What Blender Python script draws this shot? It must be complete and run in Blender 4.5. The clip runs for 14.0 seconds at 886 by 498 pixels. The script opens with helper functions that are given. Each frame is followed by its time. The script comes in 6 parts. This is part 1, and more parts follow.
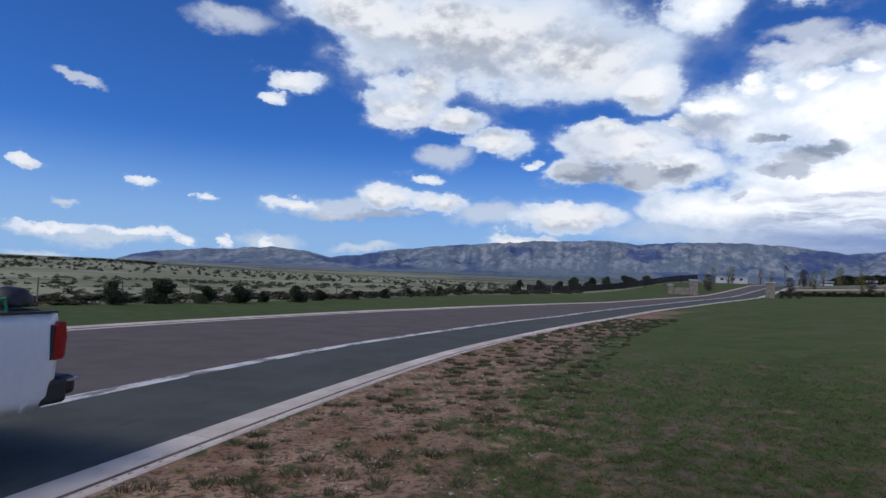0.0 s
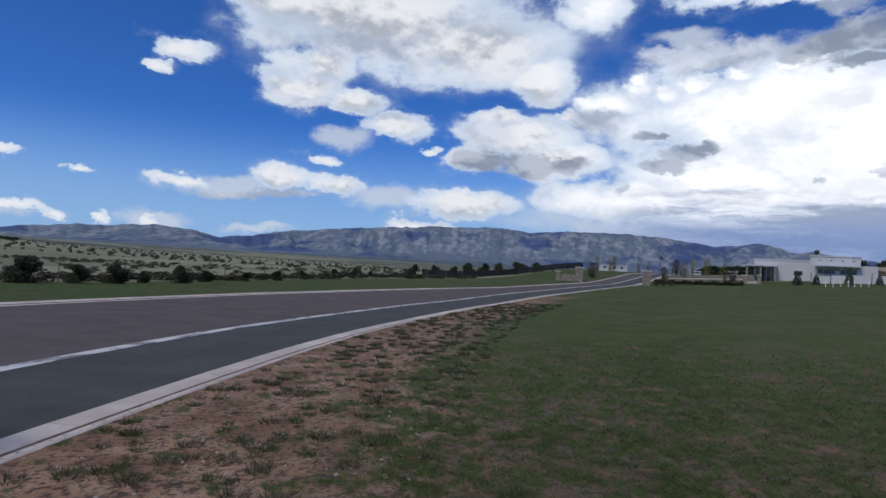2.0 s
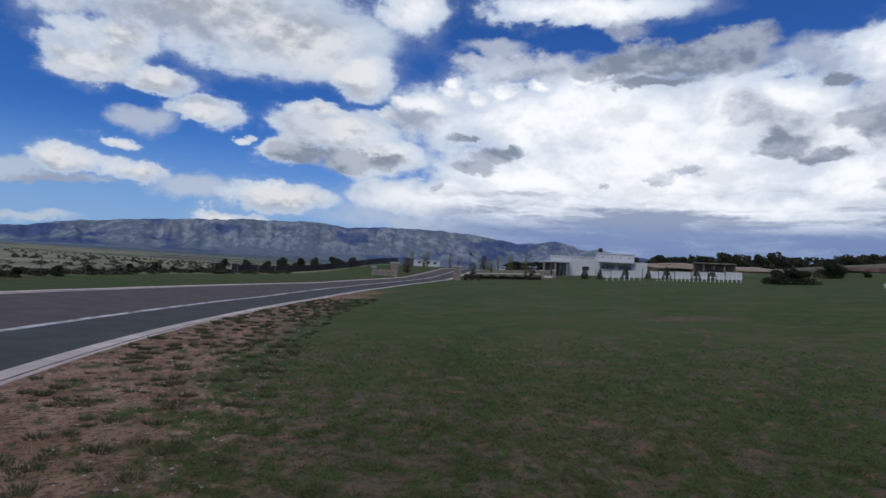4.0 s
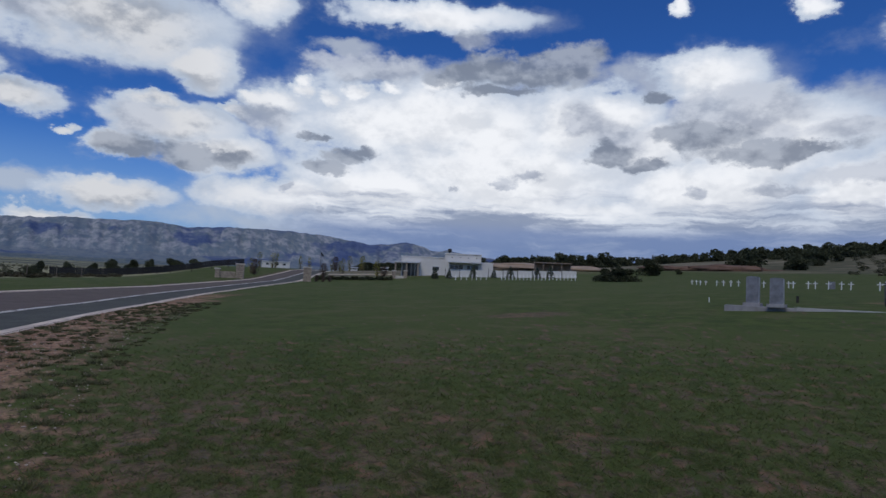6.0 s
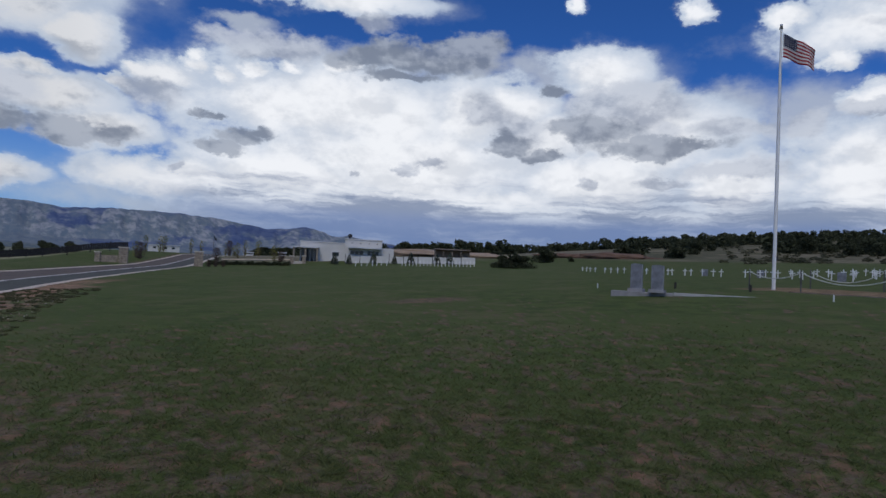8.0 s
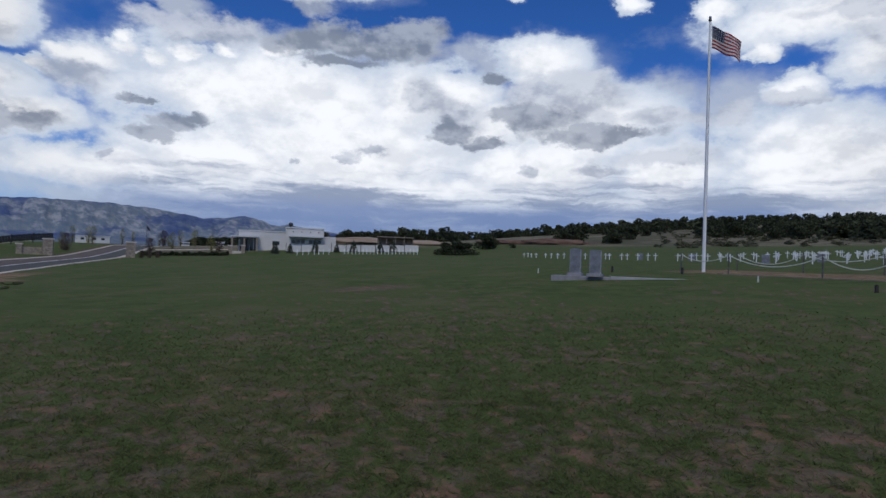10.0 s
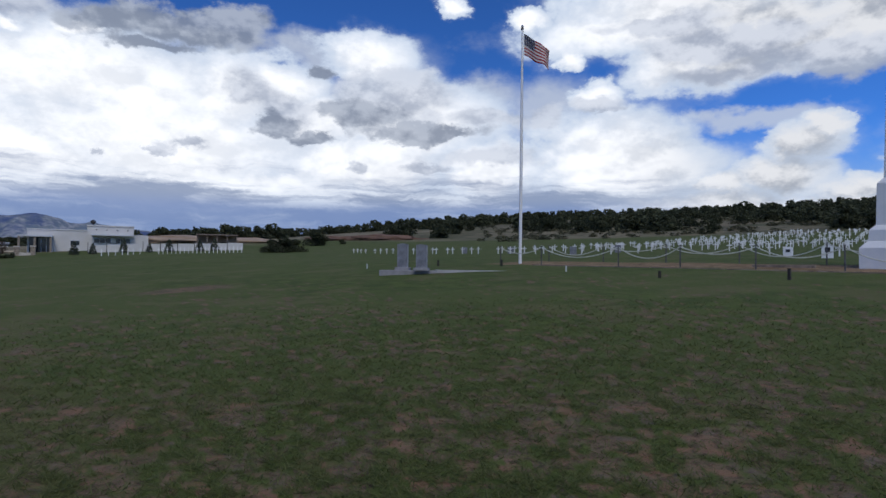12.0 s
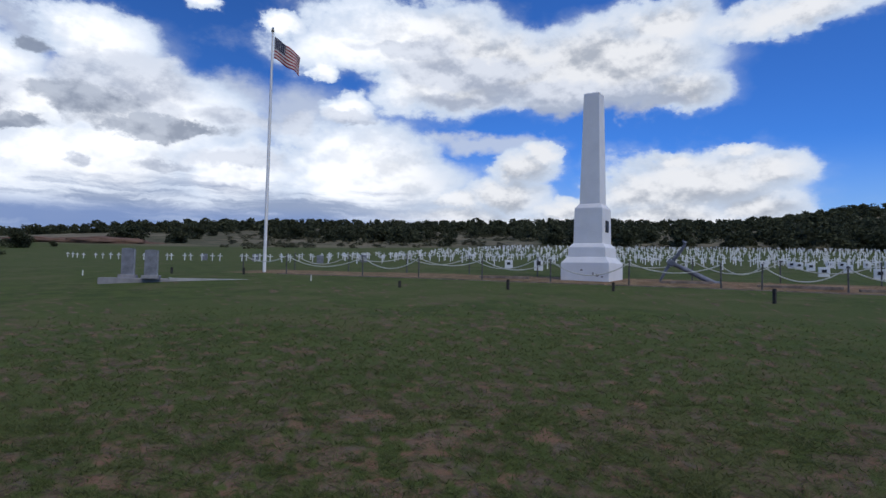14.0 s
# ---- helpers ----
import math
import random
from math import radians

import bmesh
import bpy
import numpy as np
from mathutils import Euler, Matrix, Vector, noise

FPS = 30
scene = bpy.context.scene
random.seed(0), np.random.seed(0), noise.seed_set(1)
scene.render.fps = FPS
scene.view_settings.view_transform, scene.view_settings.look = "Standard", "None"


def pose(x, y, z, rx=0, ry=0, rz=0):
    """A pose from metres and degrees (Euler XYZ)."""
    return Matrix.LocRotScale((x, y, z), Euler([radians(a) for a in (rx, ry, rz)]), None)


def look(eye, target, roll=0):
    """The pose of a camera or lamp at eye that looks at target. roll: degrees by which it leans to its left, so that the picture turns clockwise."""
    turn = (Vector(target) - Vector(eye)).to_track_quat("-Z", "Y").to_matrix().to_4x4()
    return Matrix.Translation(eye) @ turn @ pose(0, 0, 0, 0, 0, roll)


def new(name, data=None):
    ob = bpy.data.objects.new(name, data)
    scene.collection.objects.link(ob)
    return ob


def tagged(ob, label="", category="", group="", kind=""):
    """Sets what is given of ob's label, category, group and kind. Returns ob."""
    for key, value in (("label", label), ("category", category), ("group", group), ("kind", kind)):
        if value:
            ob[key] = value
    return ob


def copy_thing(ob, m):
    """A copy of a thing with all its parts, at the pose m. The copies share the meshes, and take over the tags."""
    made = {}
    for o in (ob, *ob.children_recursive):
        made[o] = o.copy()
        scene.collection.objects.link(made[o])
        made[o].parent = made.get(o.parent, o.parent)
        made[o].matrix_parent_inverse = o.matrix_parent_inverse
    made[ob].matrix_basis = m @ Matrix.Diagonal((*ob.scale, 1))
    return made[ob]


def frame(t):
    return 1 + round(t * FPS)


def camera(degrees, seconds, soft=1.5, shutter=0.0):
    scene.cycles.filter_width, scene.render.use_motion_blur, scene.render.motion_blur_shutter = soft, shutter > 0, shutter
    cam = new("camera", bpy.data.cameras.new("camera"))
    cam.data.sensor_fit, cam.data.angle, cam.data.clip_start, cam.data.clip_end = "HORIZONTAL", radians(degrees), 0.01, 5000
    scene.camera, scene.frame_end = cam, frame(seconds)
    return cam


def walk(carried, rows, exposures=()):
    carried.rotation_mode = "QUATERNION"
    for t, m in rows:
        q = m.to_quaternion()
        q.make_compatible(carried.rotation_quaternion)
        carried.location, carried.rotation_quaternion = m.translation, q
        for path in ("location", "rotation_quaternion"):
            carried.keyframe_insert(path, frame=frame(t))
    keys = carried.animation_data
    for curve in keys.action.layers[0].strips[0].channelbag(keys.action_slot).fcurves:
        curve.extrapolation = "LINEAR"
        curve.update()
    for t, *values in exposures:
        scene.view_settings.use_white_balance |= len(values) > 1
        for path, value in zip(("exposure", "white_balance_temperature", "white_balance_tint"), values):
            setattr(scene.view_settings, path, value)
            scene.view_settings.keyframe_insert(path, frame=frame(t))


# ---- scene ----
cam = camera(70.84, 14.0)
ROWS = [
    (0.0, 0.0000, -0.0000, 1.7500, 92.807, -2.407, 15.109),
    (0.5, 0.0038, -0.0061, 1.7361, 92.524, -2.329, 13.713),
    (1.0, 0.0120, 0.0019, 1.7363, 91.702, -2.860, 11.282),
    (1.5, 0.0261, 0.0038, 1.7326, 91.958, -3.404, 8.764),
    (2.0, 0.0399, 0.0111, 1.7326, 91.832, -3.435, 5.563),
    (2.5, 0.0606, 0.0101, 1.7331, 91.802, -3.849, 2.388),
    (3.0, 0.0792, 0.0073, 1.7327, 91.625, -3.903, -2.028),
    (3.5, 0.1011, -0.0055, 1.7380, 91.934, -3.817, -6.328),
    (4.0, 0.1344, -0.0035, 1.7417, 92.389, -3.460, -11.195),
    (6.5, 0.2146, 0.0048, 1.7240, 92.761, -2.648, -27.602),
    (7.0, 0.2234, 0.0002, 1.7200, 92.141, -2.608, -30.549),
    (7.5, 0.2267, 0.0098, 1.7201, 92.199, -2.865, -32.682),
    (10.0, 0.2537, -0.0086, 1.7014, 91.463, -2.131, -39.045),
    (10.5, 0.2813, -0.0085, 1.7004, 90.860, -1.985, -42.886),
    (11.0, 0.2989, -0.0234, 1.6988, 90.972, -1.617, -46.795),
    (11.5, 0.2992, -0.0378, 1.7001, 91.038, -0.972, -50.284),
    (12.0, 0.3329, -0.0512, 1.6976, 91.476, -0.720, -54.517),
    (12.5, 0.3531, -0.0802, 1.7022, 91.369, -0.137, -59.530),
    (13.0, 0.3763, -0.1051, 1.7103, 91.493, -0.228, -65.301),
    (13.5, 0.3966, -0.1165, 1.7124, 91.781, -0.583, -70.301),
    (14.0, 0.4257, -0.1246, 1.7177, 92.670, -1.300, -77.354),
]
walk(cam, [(t, pose(x, y, z, rx, ry, rz)) for t, x, y, z, rx, ry, rz in ROWS], [(0, -0.12), (3, -0.26), (5, -0.43), (7, -0.50), (9, -0.45), (11, -0.29), (12.5, -0.22), (14, -0.14)])

# ---- light ----
SUN_AZ, SUN_EL = 222.0, 50.0
world = bpy.data.worlds.new("world")
scene.world = world
world.use_nodes = True
wt = world.node_tree
wt.nodes.clear()


def wnode(kind, **inputs):
    n = wt.nodes.new(kind)
    for key, value in inputs.items():
        n.inputs[int(key[1:])].default_value = value
    return n


def wmath(op, a, b=None, c=None, clamp=False):
    n = wt.nodes.new("ShaderNodeMath")
    n.operation, n.use_clamp = op, clamp
    for i, v in enumerate((a, b, c)):
        if v is None:
            continue
        if isinstance(v, (int, float)):
            n.inputs[i].default_value = v
        else:
            wt.links.new(v, n.inputs[i])
    return n.outputs[0]


def wvec(op, a, b=None, c=None, scale=None):
    n = wt.nodes.new("ShaderNodeVectorMath")
    n.operation = op
    for i, v in enumerate((a, b, c)):
        if v is None:
            continue
        if isinstance(v, tuple):
            n.inputs[i].default_value = v
        else:
            wt.links.new(v, n.inputs[i])
    if scale is not None:
        n.inputs["Scale"].default_value = scale
    return n.outputs["Value"] if op in ("LENGTH", "DOT_PRODUCT") else n.outputs["Vector"]


def wnoise(vec, scale, detail, rough, colour=False):
    n = wt.nodes.new("ShaderNodeTexNoise")
    n.inputs["Scale"].default_value, n.inputs["Detail"].default_value, n.inputs["Roughness"].default_value = scale, detail, rough
    wt.links.new(vec, n.inputs["Vector"])
    return n.outputs["Color" if colour else "Fac"]


def wmix(fac, a, b):
    n = wt.nodes.new("ShaderNodeMix")
    n.data_type = "RGBA"
    for i, v in ((0, fac), (6, a), (7, b)):
        if isinstance(v, (int, float, tuple)):
            n.inputs[i].default_value = v
        else:
            wt.links.new(v, n.inputs[i])
    return n.outputs[2]


def wramp(v, lo, hi, to_lo=0.0, to_hi=1.0):
    n = wt.nodes.new("ShaderNodeMapRange")
    n.interpolation_type = "SMOOTHSTEP"
    wt.links.new(v, n.inputs[0])
    for i, k in enumerate((lo, hi, to_lo, to_hi)):
        n.inputs[i + 1].default_value = k
    return n.outputs[0]


sky = wt.nodes.new("ShaderNodeTexSky")
sky.sky_type, sky.sun_disc = "NISHITA", False
sky.sun_elevation, sky.sun_rotation = radians(SUN_EL), radians(SUN_AZ)
sky.altitude, sky.ozone_density, sky.dust_density = 1900, 4.0, 0.3
ray_dir = wt.nodes.new("ShaderNodeTexCoord").outputs["Generated"]
sep = wt.nodes.new("ShaderNodeSeparateXYZ")
wt.links.new(ray_dir, sep.inputs[0])
azimuth = wmath("MULTIPLY", wmath("ARCTAN2", sep.outputs[0], sep.outputs[1]), 57.2958)
height = wmath("MULTIPLY", wmath("ARCSINE", sep.outputs[2]), 57.2958)
comb = wt.nodes.new("ShaderNodeCombineXYZ")
wt.links.new(azimuth, comb.inputs[0])
wt.links.new(height, comb.inputs[1])
stretched = wvec("MULTIPLY", ray_dir, (1, 1, 1.6))
swirl = wvec("SUBTRACT", wnoise(stretched, 9, 9, 0.62, True), (0.5, 0.5, 0.5))
fine_swirl = wvec("SUBTRACT", wnoise(stretched, 34, 5, 0.6, True), (0.5, 0.5, 0.5))
place = wvec("ADD", wvec("ADD", comb.outputs[0], wvec("MULTIPLY", swirl, (6.0, 3.6, 0))), wvec("MULTIPLY", fine_swirl, (1.7, 1.15, 0)))
nearest = {}


def puff(kind, az, el, w, h):
    """One puff of cloud in the sky, in degrees."""
    v = wvec("MULTIPLY_ADD", place, (1 / w, 1 / h, 0), (-az / w, -el / h, 0))
    d = wvec("LENGTH", v)
    nearest[kind] = wmath("SMOOTH_MIN", nearest[kind], d, 0.18) if kind in nearest else d
    if kind == "white":
        above = wvec("LENGTH", wvec("MULTIPLY_ADD", place, (1 / w, 1 / h, 0), (-az / w, (0.9 - el) / h, 0)))
        nearest["above"] = wmath("SMOOTH_MIN", nearest["above"], above, 0.18) if "above" in nearest else above


# the high bank to the north
puff("white", -13.6, 21.9, 13.2, 4.4)
puff("white", -4.2, 19.8, 9.7, 3.5)
puff("white", 2.8, 17.2, 2.9, 2.1)
puff("white", 6.8, 23.4, 3.4, 2.5)
puff("white", -19.4, 15.4, 3.9, 1.7)
puff("white", -11.1, 12.4, 3.9, 1.3)
puff("thin", -15.3, 11.1, 2.6, 1.1)
puff("white", -23.2, 23.2, 5.7, 2.3)
puff("thin", -35.6, 21.2, 4.2, 1.3)
puff("thin", -10.1, 24.5, 10.5, 1.8)
puff("white", -18.0, 17.6, 3.6, 2.0)
puff("white", -14.6, 14.2, 3.2, 1.2)
# small fair-weather puffs
puff("white", -29.7, 17.1, 3.0, 0.9)
puff("white", -31.3, 15.5, 1.5, 0.6)
puff("white", -41.8, 7.4, 1.3, 0.5)
puff("white", -36.8, 6.2, 1.2, 0.4)
puff("white", -50.2, 7.6, 1.7, 0.5)
puff("thin", -46.9, 4.6, 1.3, 0.4)
puff("thin", -45.9, 14.5, 1.8, 0.4)
puff("white", -17.3, 9.2, 1.5, 0.5)
puff("white", -7.9, 10.6, 1.0, 0.5)
# low band over the mountains
puff("thin", -25.4, 6.3, 5.8, 1.0)
puff("white", -20.3, 7.1, 2.6, 1.0)
puff("white", -15.9, 6.9, 2.8, 1.1)
puff("thin", -11.1, 6.0, 5.6, 1.2)
puff("white", -28.7, 6.5, 2.2, 0.6)
puff("white", -4.2, 6.8, 2.3, 0.8)
puff("thin", -48.6, 2.6, 3.6, 0.6)
puff("thin", -43.6, 2.2, 5.2, 0.7)
puff("thin", -48.8, 0.7, 2.2, 0.6)
puff("thin", -30.7, 2.7, 2.9, 0.8)
puff("thin", -22.2, 2.5, 3.1, 0.5)
# the great tower
puff("white", 11.1, 16.6, 1.4, 0.9)
puff("white", 8.8, 15.3, 3.1, 1.2)
puff("white", 18.2, 14.2, 9.6, 3.1)
puff("white", 27.7, 13.6, 9.7, 5.0)
puff("white", 35.5, 14.2, 5.5, 3.7)
puff("white", -1.3, 14.0, 3.4, 0.9)
puff("white", 0.4, 12.4, 6.3, 2.1)
puff("white", -3.6, 10.0, 3.1, 1.1)
puff("white", 4.8, 10.4, 4.7, 1.8)
puff("white", 11.7, 7.2, 8.6, 1.8)
puff("white", -3.3, 6.0, 4.7, 1.5)
puff("white", 20.0, 8.0, 12.2, 2.9)
puff("white", 31.6, 9.0, 9.4, 4.0)
puff("white", 24.7, 5.7, 15.0, 1.7)
puff("white", -7.7, 3.8, 3.0, 0.7)
puff("thin", 26.2, 18.5, 13.1, 1.5)
# its eastern half
puff("white", 40.0, 15.3, 4.2, 2.8)
puff("white", 42.5, 12.5, 5.0, 3.0)
puff("thin", 43.5, 18.2, 5.0, 2.2)
puff("white", 23.6, 14.4, 17.3, 4.2)
puff("white", 29.5, 10.1, 19.9, 4.3)
puff("white", 33.3, 6.9, 21.7, 2.1)
puff("white", 47.1, 8.9, 10.2, 3.4)
puff("white", 51.9, 13.0, 10.0, 4.1)
puff("white", 47.3, 18.3, 5.1, 2.5)
puff("white", 58.2, 8.7, 6.6, 3.1)
puff("thin", 57.3, 15.3, 5.2, 2.2)
puff("white", 22.0, 23.6, 10.5, 1.4)
puff("thin", 14.9, 20.4, 3.0, 0.9)
puff("white", 45.2, 23.9, 1.0, 0.6)
puff("white", 55.1, 22.5, 1.5, 1.0)
puff("thin", 56.7, 6.0, 9.9, 1.8)
puff("thin", 23.0, 4.7, 25.9, 1.6)
# over the cemetery
puff("white", 70.7, 20.3, 10.6, 2.5)
puff("white", 78.0, 17.5, 8.0, 2.7)
puff("white", 88.9, 18.5, 9.3, 3.1)
puff("white", 66.1, 17.9, 1.4, 1.0)
puff("white", 68.4, 15.0, 2.8, 1.5)
puff("white", 70.6, 9.0, 9.5, 4.0)
puff("thin", 80.3, 12.4, 5.9, 1.0)
puff("thin", 63.5, 13.7, 6.2, 3.5)
# south-eastern bank and cumulus
puff("white", 73.5, 21.6, 10.5, 2.8)
puff("white", 83.0, 18.9, 9.9, 3.6)
puff("white", 93.6, 19.0, 7.8, 3.4)
puff("white", 98.4, 16.3, 4.1, 1.7)
puff("white", 97.0, 21.9, 4.2, 2.2)
puff("white", 106.6, 21.2, 6.9, 1.6)
puff("thin", 82.1, 12.3, 6.2, 1.0)
puff("white", 84.7, 10.0, 3.3, 1.9)
puff("white", 82.7, 7.5, 4.7, 1.8)
puff("white", 88.8, 6.4, 5.5, 1.3)
puff("white", 99.8, 8.5, 8.5, 3.2)
puff("white", 105.3, 9.2, 3.3, 1.9)
puff("white", 95.2, 7.7, 5.2, 2.4)
puff("white", 109.6, 5.5, 1.0, 0.3)
puff("white", 78.6, 7.0, 2.6, 1.1)
puff("white", 68.6, 9.7, 7.7, 4.3)
puff("thin", 55.6, 7.4, 14.9, 3.6)
# turrets and horizon rolls
puff("white", -47.9, 2.8, 3.7, 0.4)
puff("white", -41.1, 2.6, 3.8, 0.4)
puff("white", -37.6, 2.1, 0.7, 0.5)
puff("white", -34.4, 2.5, 0.6, 0.6)
puff("white", -30.8, 2.7, 0.6, 0.6)
puff("white", 7.0, 15.5, 1.3, 0.7)
puff("white", 13.2, 16.1, 1.5, 0.9)
puff("white", 15.8, 16.8, 1.5, 0.8)
puff("white", 5.1, 14.0, 1.6, 0.7)
puff("white", 18.5, 17.2, 1.9, 0.7)
puff("white", 23.6, 17.7, 2.3, 0.8)
puff("white", 11.3, 17.3, 0.9, 0.6)
puff("white", 86.6, 11.2, 1.7, 1.1)
puff("white", 84.0, 9.6, 1.9, 1.2)
puff("white", 79.3, 6.7, 1.8, 1.1)
puff("white", 102.4, 11.0, 2.6, 0.9)
puff("white", 97.5, 10.3, 2.8, 1.2)
puff("white", 86.2, 11.6, 1.5, 1.0)
puff("white", 97.0, 5.4, 9.0, 2.3)
puff("white", 103.5, 6.2, 5.0, 1.5)
puff("white", 88.0, 5.0, 6.0, 1.5)
puff("white", 77.0, 5.3, 11.0, 1.6)
# shaded bellies, and the grey clouds that drift before the tower
puff("dark", 31.0, 19.1, 7.0, 1.7)
puff("dark", 35.5, 20.1, 3.5, 1.4)
puff("dark", 25.3, 18.7, 3.5, 1.2)
puff("dark", 28.8, 17.4, 4.8, 0.6)
puff("grey", 17.7, 18.7, 5.7, 1.3)
puff("grey", 25.9, 21.8, 2.7, 1.0)
puff("dark", 12.3, 12.7, 1.3, 0.4)
puff("dark", 15.0, 11.2, 2.0, 0.9)
puff("dark", 14.0, 10.1, 2.0, 0.6)
puff("dark", 16.5, 11.9, 1.7, 0.6)
puff("dark", -3.0, 9.8, 2.9, 0.9)
puff("dark", 3.1, 9.9, 4.1, 0.9)
puff("grey", -2.2, 12.4, 3.0, 1.5)
puff("grey", 7.5, 13.8, 3.1, 1.1)
puff("grey", 10.0, 8.0, 0.9, 0.4)
puff("grey", 14.8, 6.4, 1.6, 0.3)
puff("grey", 12.7, 6.3, 0.6, 0.3)
puff("grey", 30.1, 9.1, 0.8, 0.4)
puff("grey", 31.9, 9.9, 1.4, 0.4)
puff("grey", 24.9, 9.0, 0.6, 0.3)
puff("grey", 36.9, 14.6, 2.1, 1.8)
puff("dark", 38.9, 12.1, 2.7, 1.2)
puff("dark", 42.1, 11.1, 2.5, 0.6)
puff("grey", 39.8, 13.4, 3.7, 1.9)
puff("grey", 49.4, 15.2, 7.2, 2.2)
puff("dark", 46.9, 13.3, 4.1, 1.2)
puff("dark", 53.1, 11.9, 6.2, 0.7)
puff("grey", 58.3, 13.1, 6.0, 1.1)
puff("dark", 42.7, 17.0, 1.5, 1.0)
puff("grey", 58.9, 9.7, 5.2, 0.9)
puff("grey", 53.1, 9.1, 2.0, 0.6)
puff("grey", 46.7, 9.1, 0.9, 0.7)
puff("white", 47.6, 17.6, 1.8, 0.9)
puff("grey", 63.5, 13.5, 2.0, 1.2)
puff("grey", 30.2, 9.2, 0.9, 0.4)
puff("grey", 31.9, 9.9, 1.6, 0.5)
puff("white", 77.4, 20.2, 8.9, 3.0)
puff("grey", 80.9, 18.8, 6.3, 0.8)
puff("grey", 86.8, 15.8, 3.7, 0.9)
puff("grey", 75.1, 20.0, 3.7, 0.7)
puff("white", 68.2, 14.7, 2.7, 1.2)
puff("grey", 69.0, 13.9, 2.2, 0.4)
puff("white", 66.0, 18.0, 1.4, 1.1)
puff("white", 61.9, 21.4, 2.2, 1.0)
puff("grey", 73.2, 20.4, 6.0, 0.8)
puff("grey", 80.3, 16.1, 5.1, 0.8)
puff("grey", 90.8, 15.9, 6.2, 1.5)
puff("grey", 68.1, 14.3, 2.8, 0.7)
puff("grey", 79.3, 18.5, 6.8, 1.1)
puff("grey", 86.2, 17.0, 6.2, 1.0)
puff("grey", 96.1, 15.6, 3.3, 0.7)
puff("grey", -15.1, 19.1, 7.9, 1.2)
puff("grey", -19.1, 14.2, 3.1, 0.7)
puff("grey", -22.3, 5.6, 5.1, 0.5)

billow = wnoise(stretched, 9, 10, 0.56)
billow_up = wnoise(wvec("ADD", stretched, (0.0, 0.0, 0.035)), 9, 10, 0.56)
relief = wmath("SUBTRACT", billow, billow_up)
ragged = wmath("MULTIPLY", wmath("SUBTRACT", billow, 0.5), 1.15)
behind = wmath("GREATER_THAN", wmath("ABSOLUTE", wmath("SUBTRACT", azimuth, 30.0)), 98.0)
general = wmath("MULTIPLY", wramp(wnoise(stretched, 3.2, 8, 0.6), 0.47, 0.56), behind)
body = wmath("MAXIMUM", wramp(wmath("ADD", wmath("SUBTRACT", 1.0, nearest["white"]), ragged), -0.14, 0.15), general)
veil = wmath("MULTIPLY", wramp(wmath("ADD", wmath("SUBTRACT", 1.0, nearest["thin"]), ragged), -0.25, 0.6), 0.75)
torn = wmath("ADD", wmath("MULTIPLY", ragged, 1.9), wmath("MULTIPLY", wmath("SUBTRACT", wnoise(stretched, 30, 6, 0.62), 0.5), 0.9))
belly = wramp(wmath("ADD", wmath("SUBTRACT", 1.1, nearest["grey"]), torn), -0.10, 0.55)
deep = wvec("MULTIPLY", sky.outputs[0], (0.032, 0.072, 0.135))
thick = wramp(wmath("ADD", wmath("SUBTRACT", 1.0, nearest["white"]), ragged), -0.1, 0.75)
small = wmath("SUBTRACT", wnoise(stretched, 30, 6, 0.6), wnoise(wvec("ADD", stretched, (0.0, 0.0, 0.011)), 30, 6, 0.6))
form = wmath("SUBTRACT", nearest["above"], nearest["white"])
lit = wramp(wmath("ADD", wmath("ADD", relief, wmath("MULTIPLY", small, 0.30)), wmath("MULTIPLY", form, 0.13)), -0.15, 0.11, 0.0, 1.0)
cloud_white = wmix(lit, (0.60, 0.66, 0.78, 1), (1.20, 1.23, 1.30, 1))
tower = wmath("MULTIPLY", wramp(azimuth, -2.0, 14.0), wramp(azimuth, 84.0, 66.0))
cloud_white = wmix(tower, wvec("SCALE", cloud_white, scale=0.76), wmix(0.6, cloud_white, (1.24, 1.27, 1.33, 1)))
cloud_edge = wmix(thick, (0.64, 0.76, 0.96, 1), cloud_white)
cloud_grey = wmix(lit, (0.40, 0.46, 0.60, 1), (0.74, 0.80, 0.93, 1))
cloud_dark = wmix(wramp(wmath("ADD", billow, wmath("MULTIPLY", relief, 1.5)), 0.36, 0.68), (0.25, 0.30, 0.41, 1), (0.50, 0.56, 0.68, 1))
gloom = wramp(wmath("ADD", wmath("SUBTRACT", 1.1, nearest["dark"]), torn), -0.10, 0.42)
haze_low = wramp(height, 1.5, 12.5, 0.92, 0.0)
rain = wmath("MULTIPLY", wramp(azimuth, 2.0, 26.0), wramp(azimuth, 100.0, 70.0))
clear = wmix(wramp(azimuth, 55.0, 95.0), wvec("SCALE", deep, scale=0.92), wvec("SCALE", deep, scale=1.25))
base_sky = wmix(haze_low, clear, wmix(rain, (0.30, 0.50, 0.82, 1), (0.25, 0.335, 0.54, 1)))
wisp = wmath("MULTIPLY", wramp(wmath("ADD", wmath("SUBTRACT", 1.0, nearest["white"]), wmath("MULTIPLY", ragged, 1.9)), -0.45, 0.3), 0.28)
with_veil = wmix(wmath("MAXIMUM", veil, wisp), base_sky, (0.66, 0.73, 0.84, 1))
with_body = wmix(body, with_veil, cloud_edge)
with_belly = wmix(wmath("MULTIPLY", belly, 0.8), with_body, cloud_grey)
with_dark = wmix(wmath("MULTIPLY", gloom, 0.88), with_belly, cloud_dark)
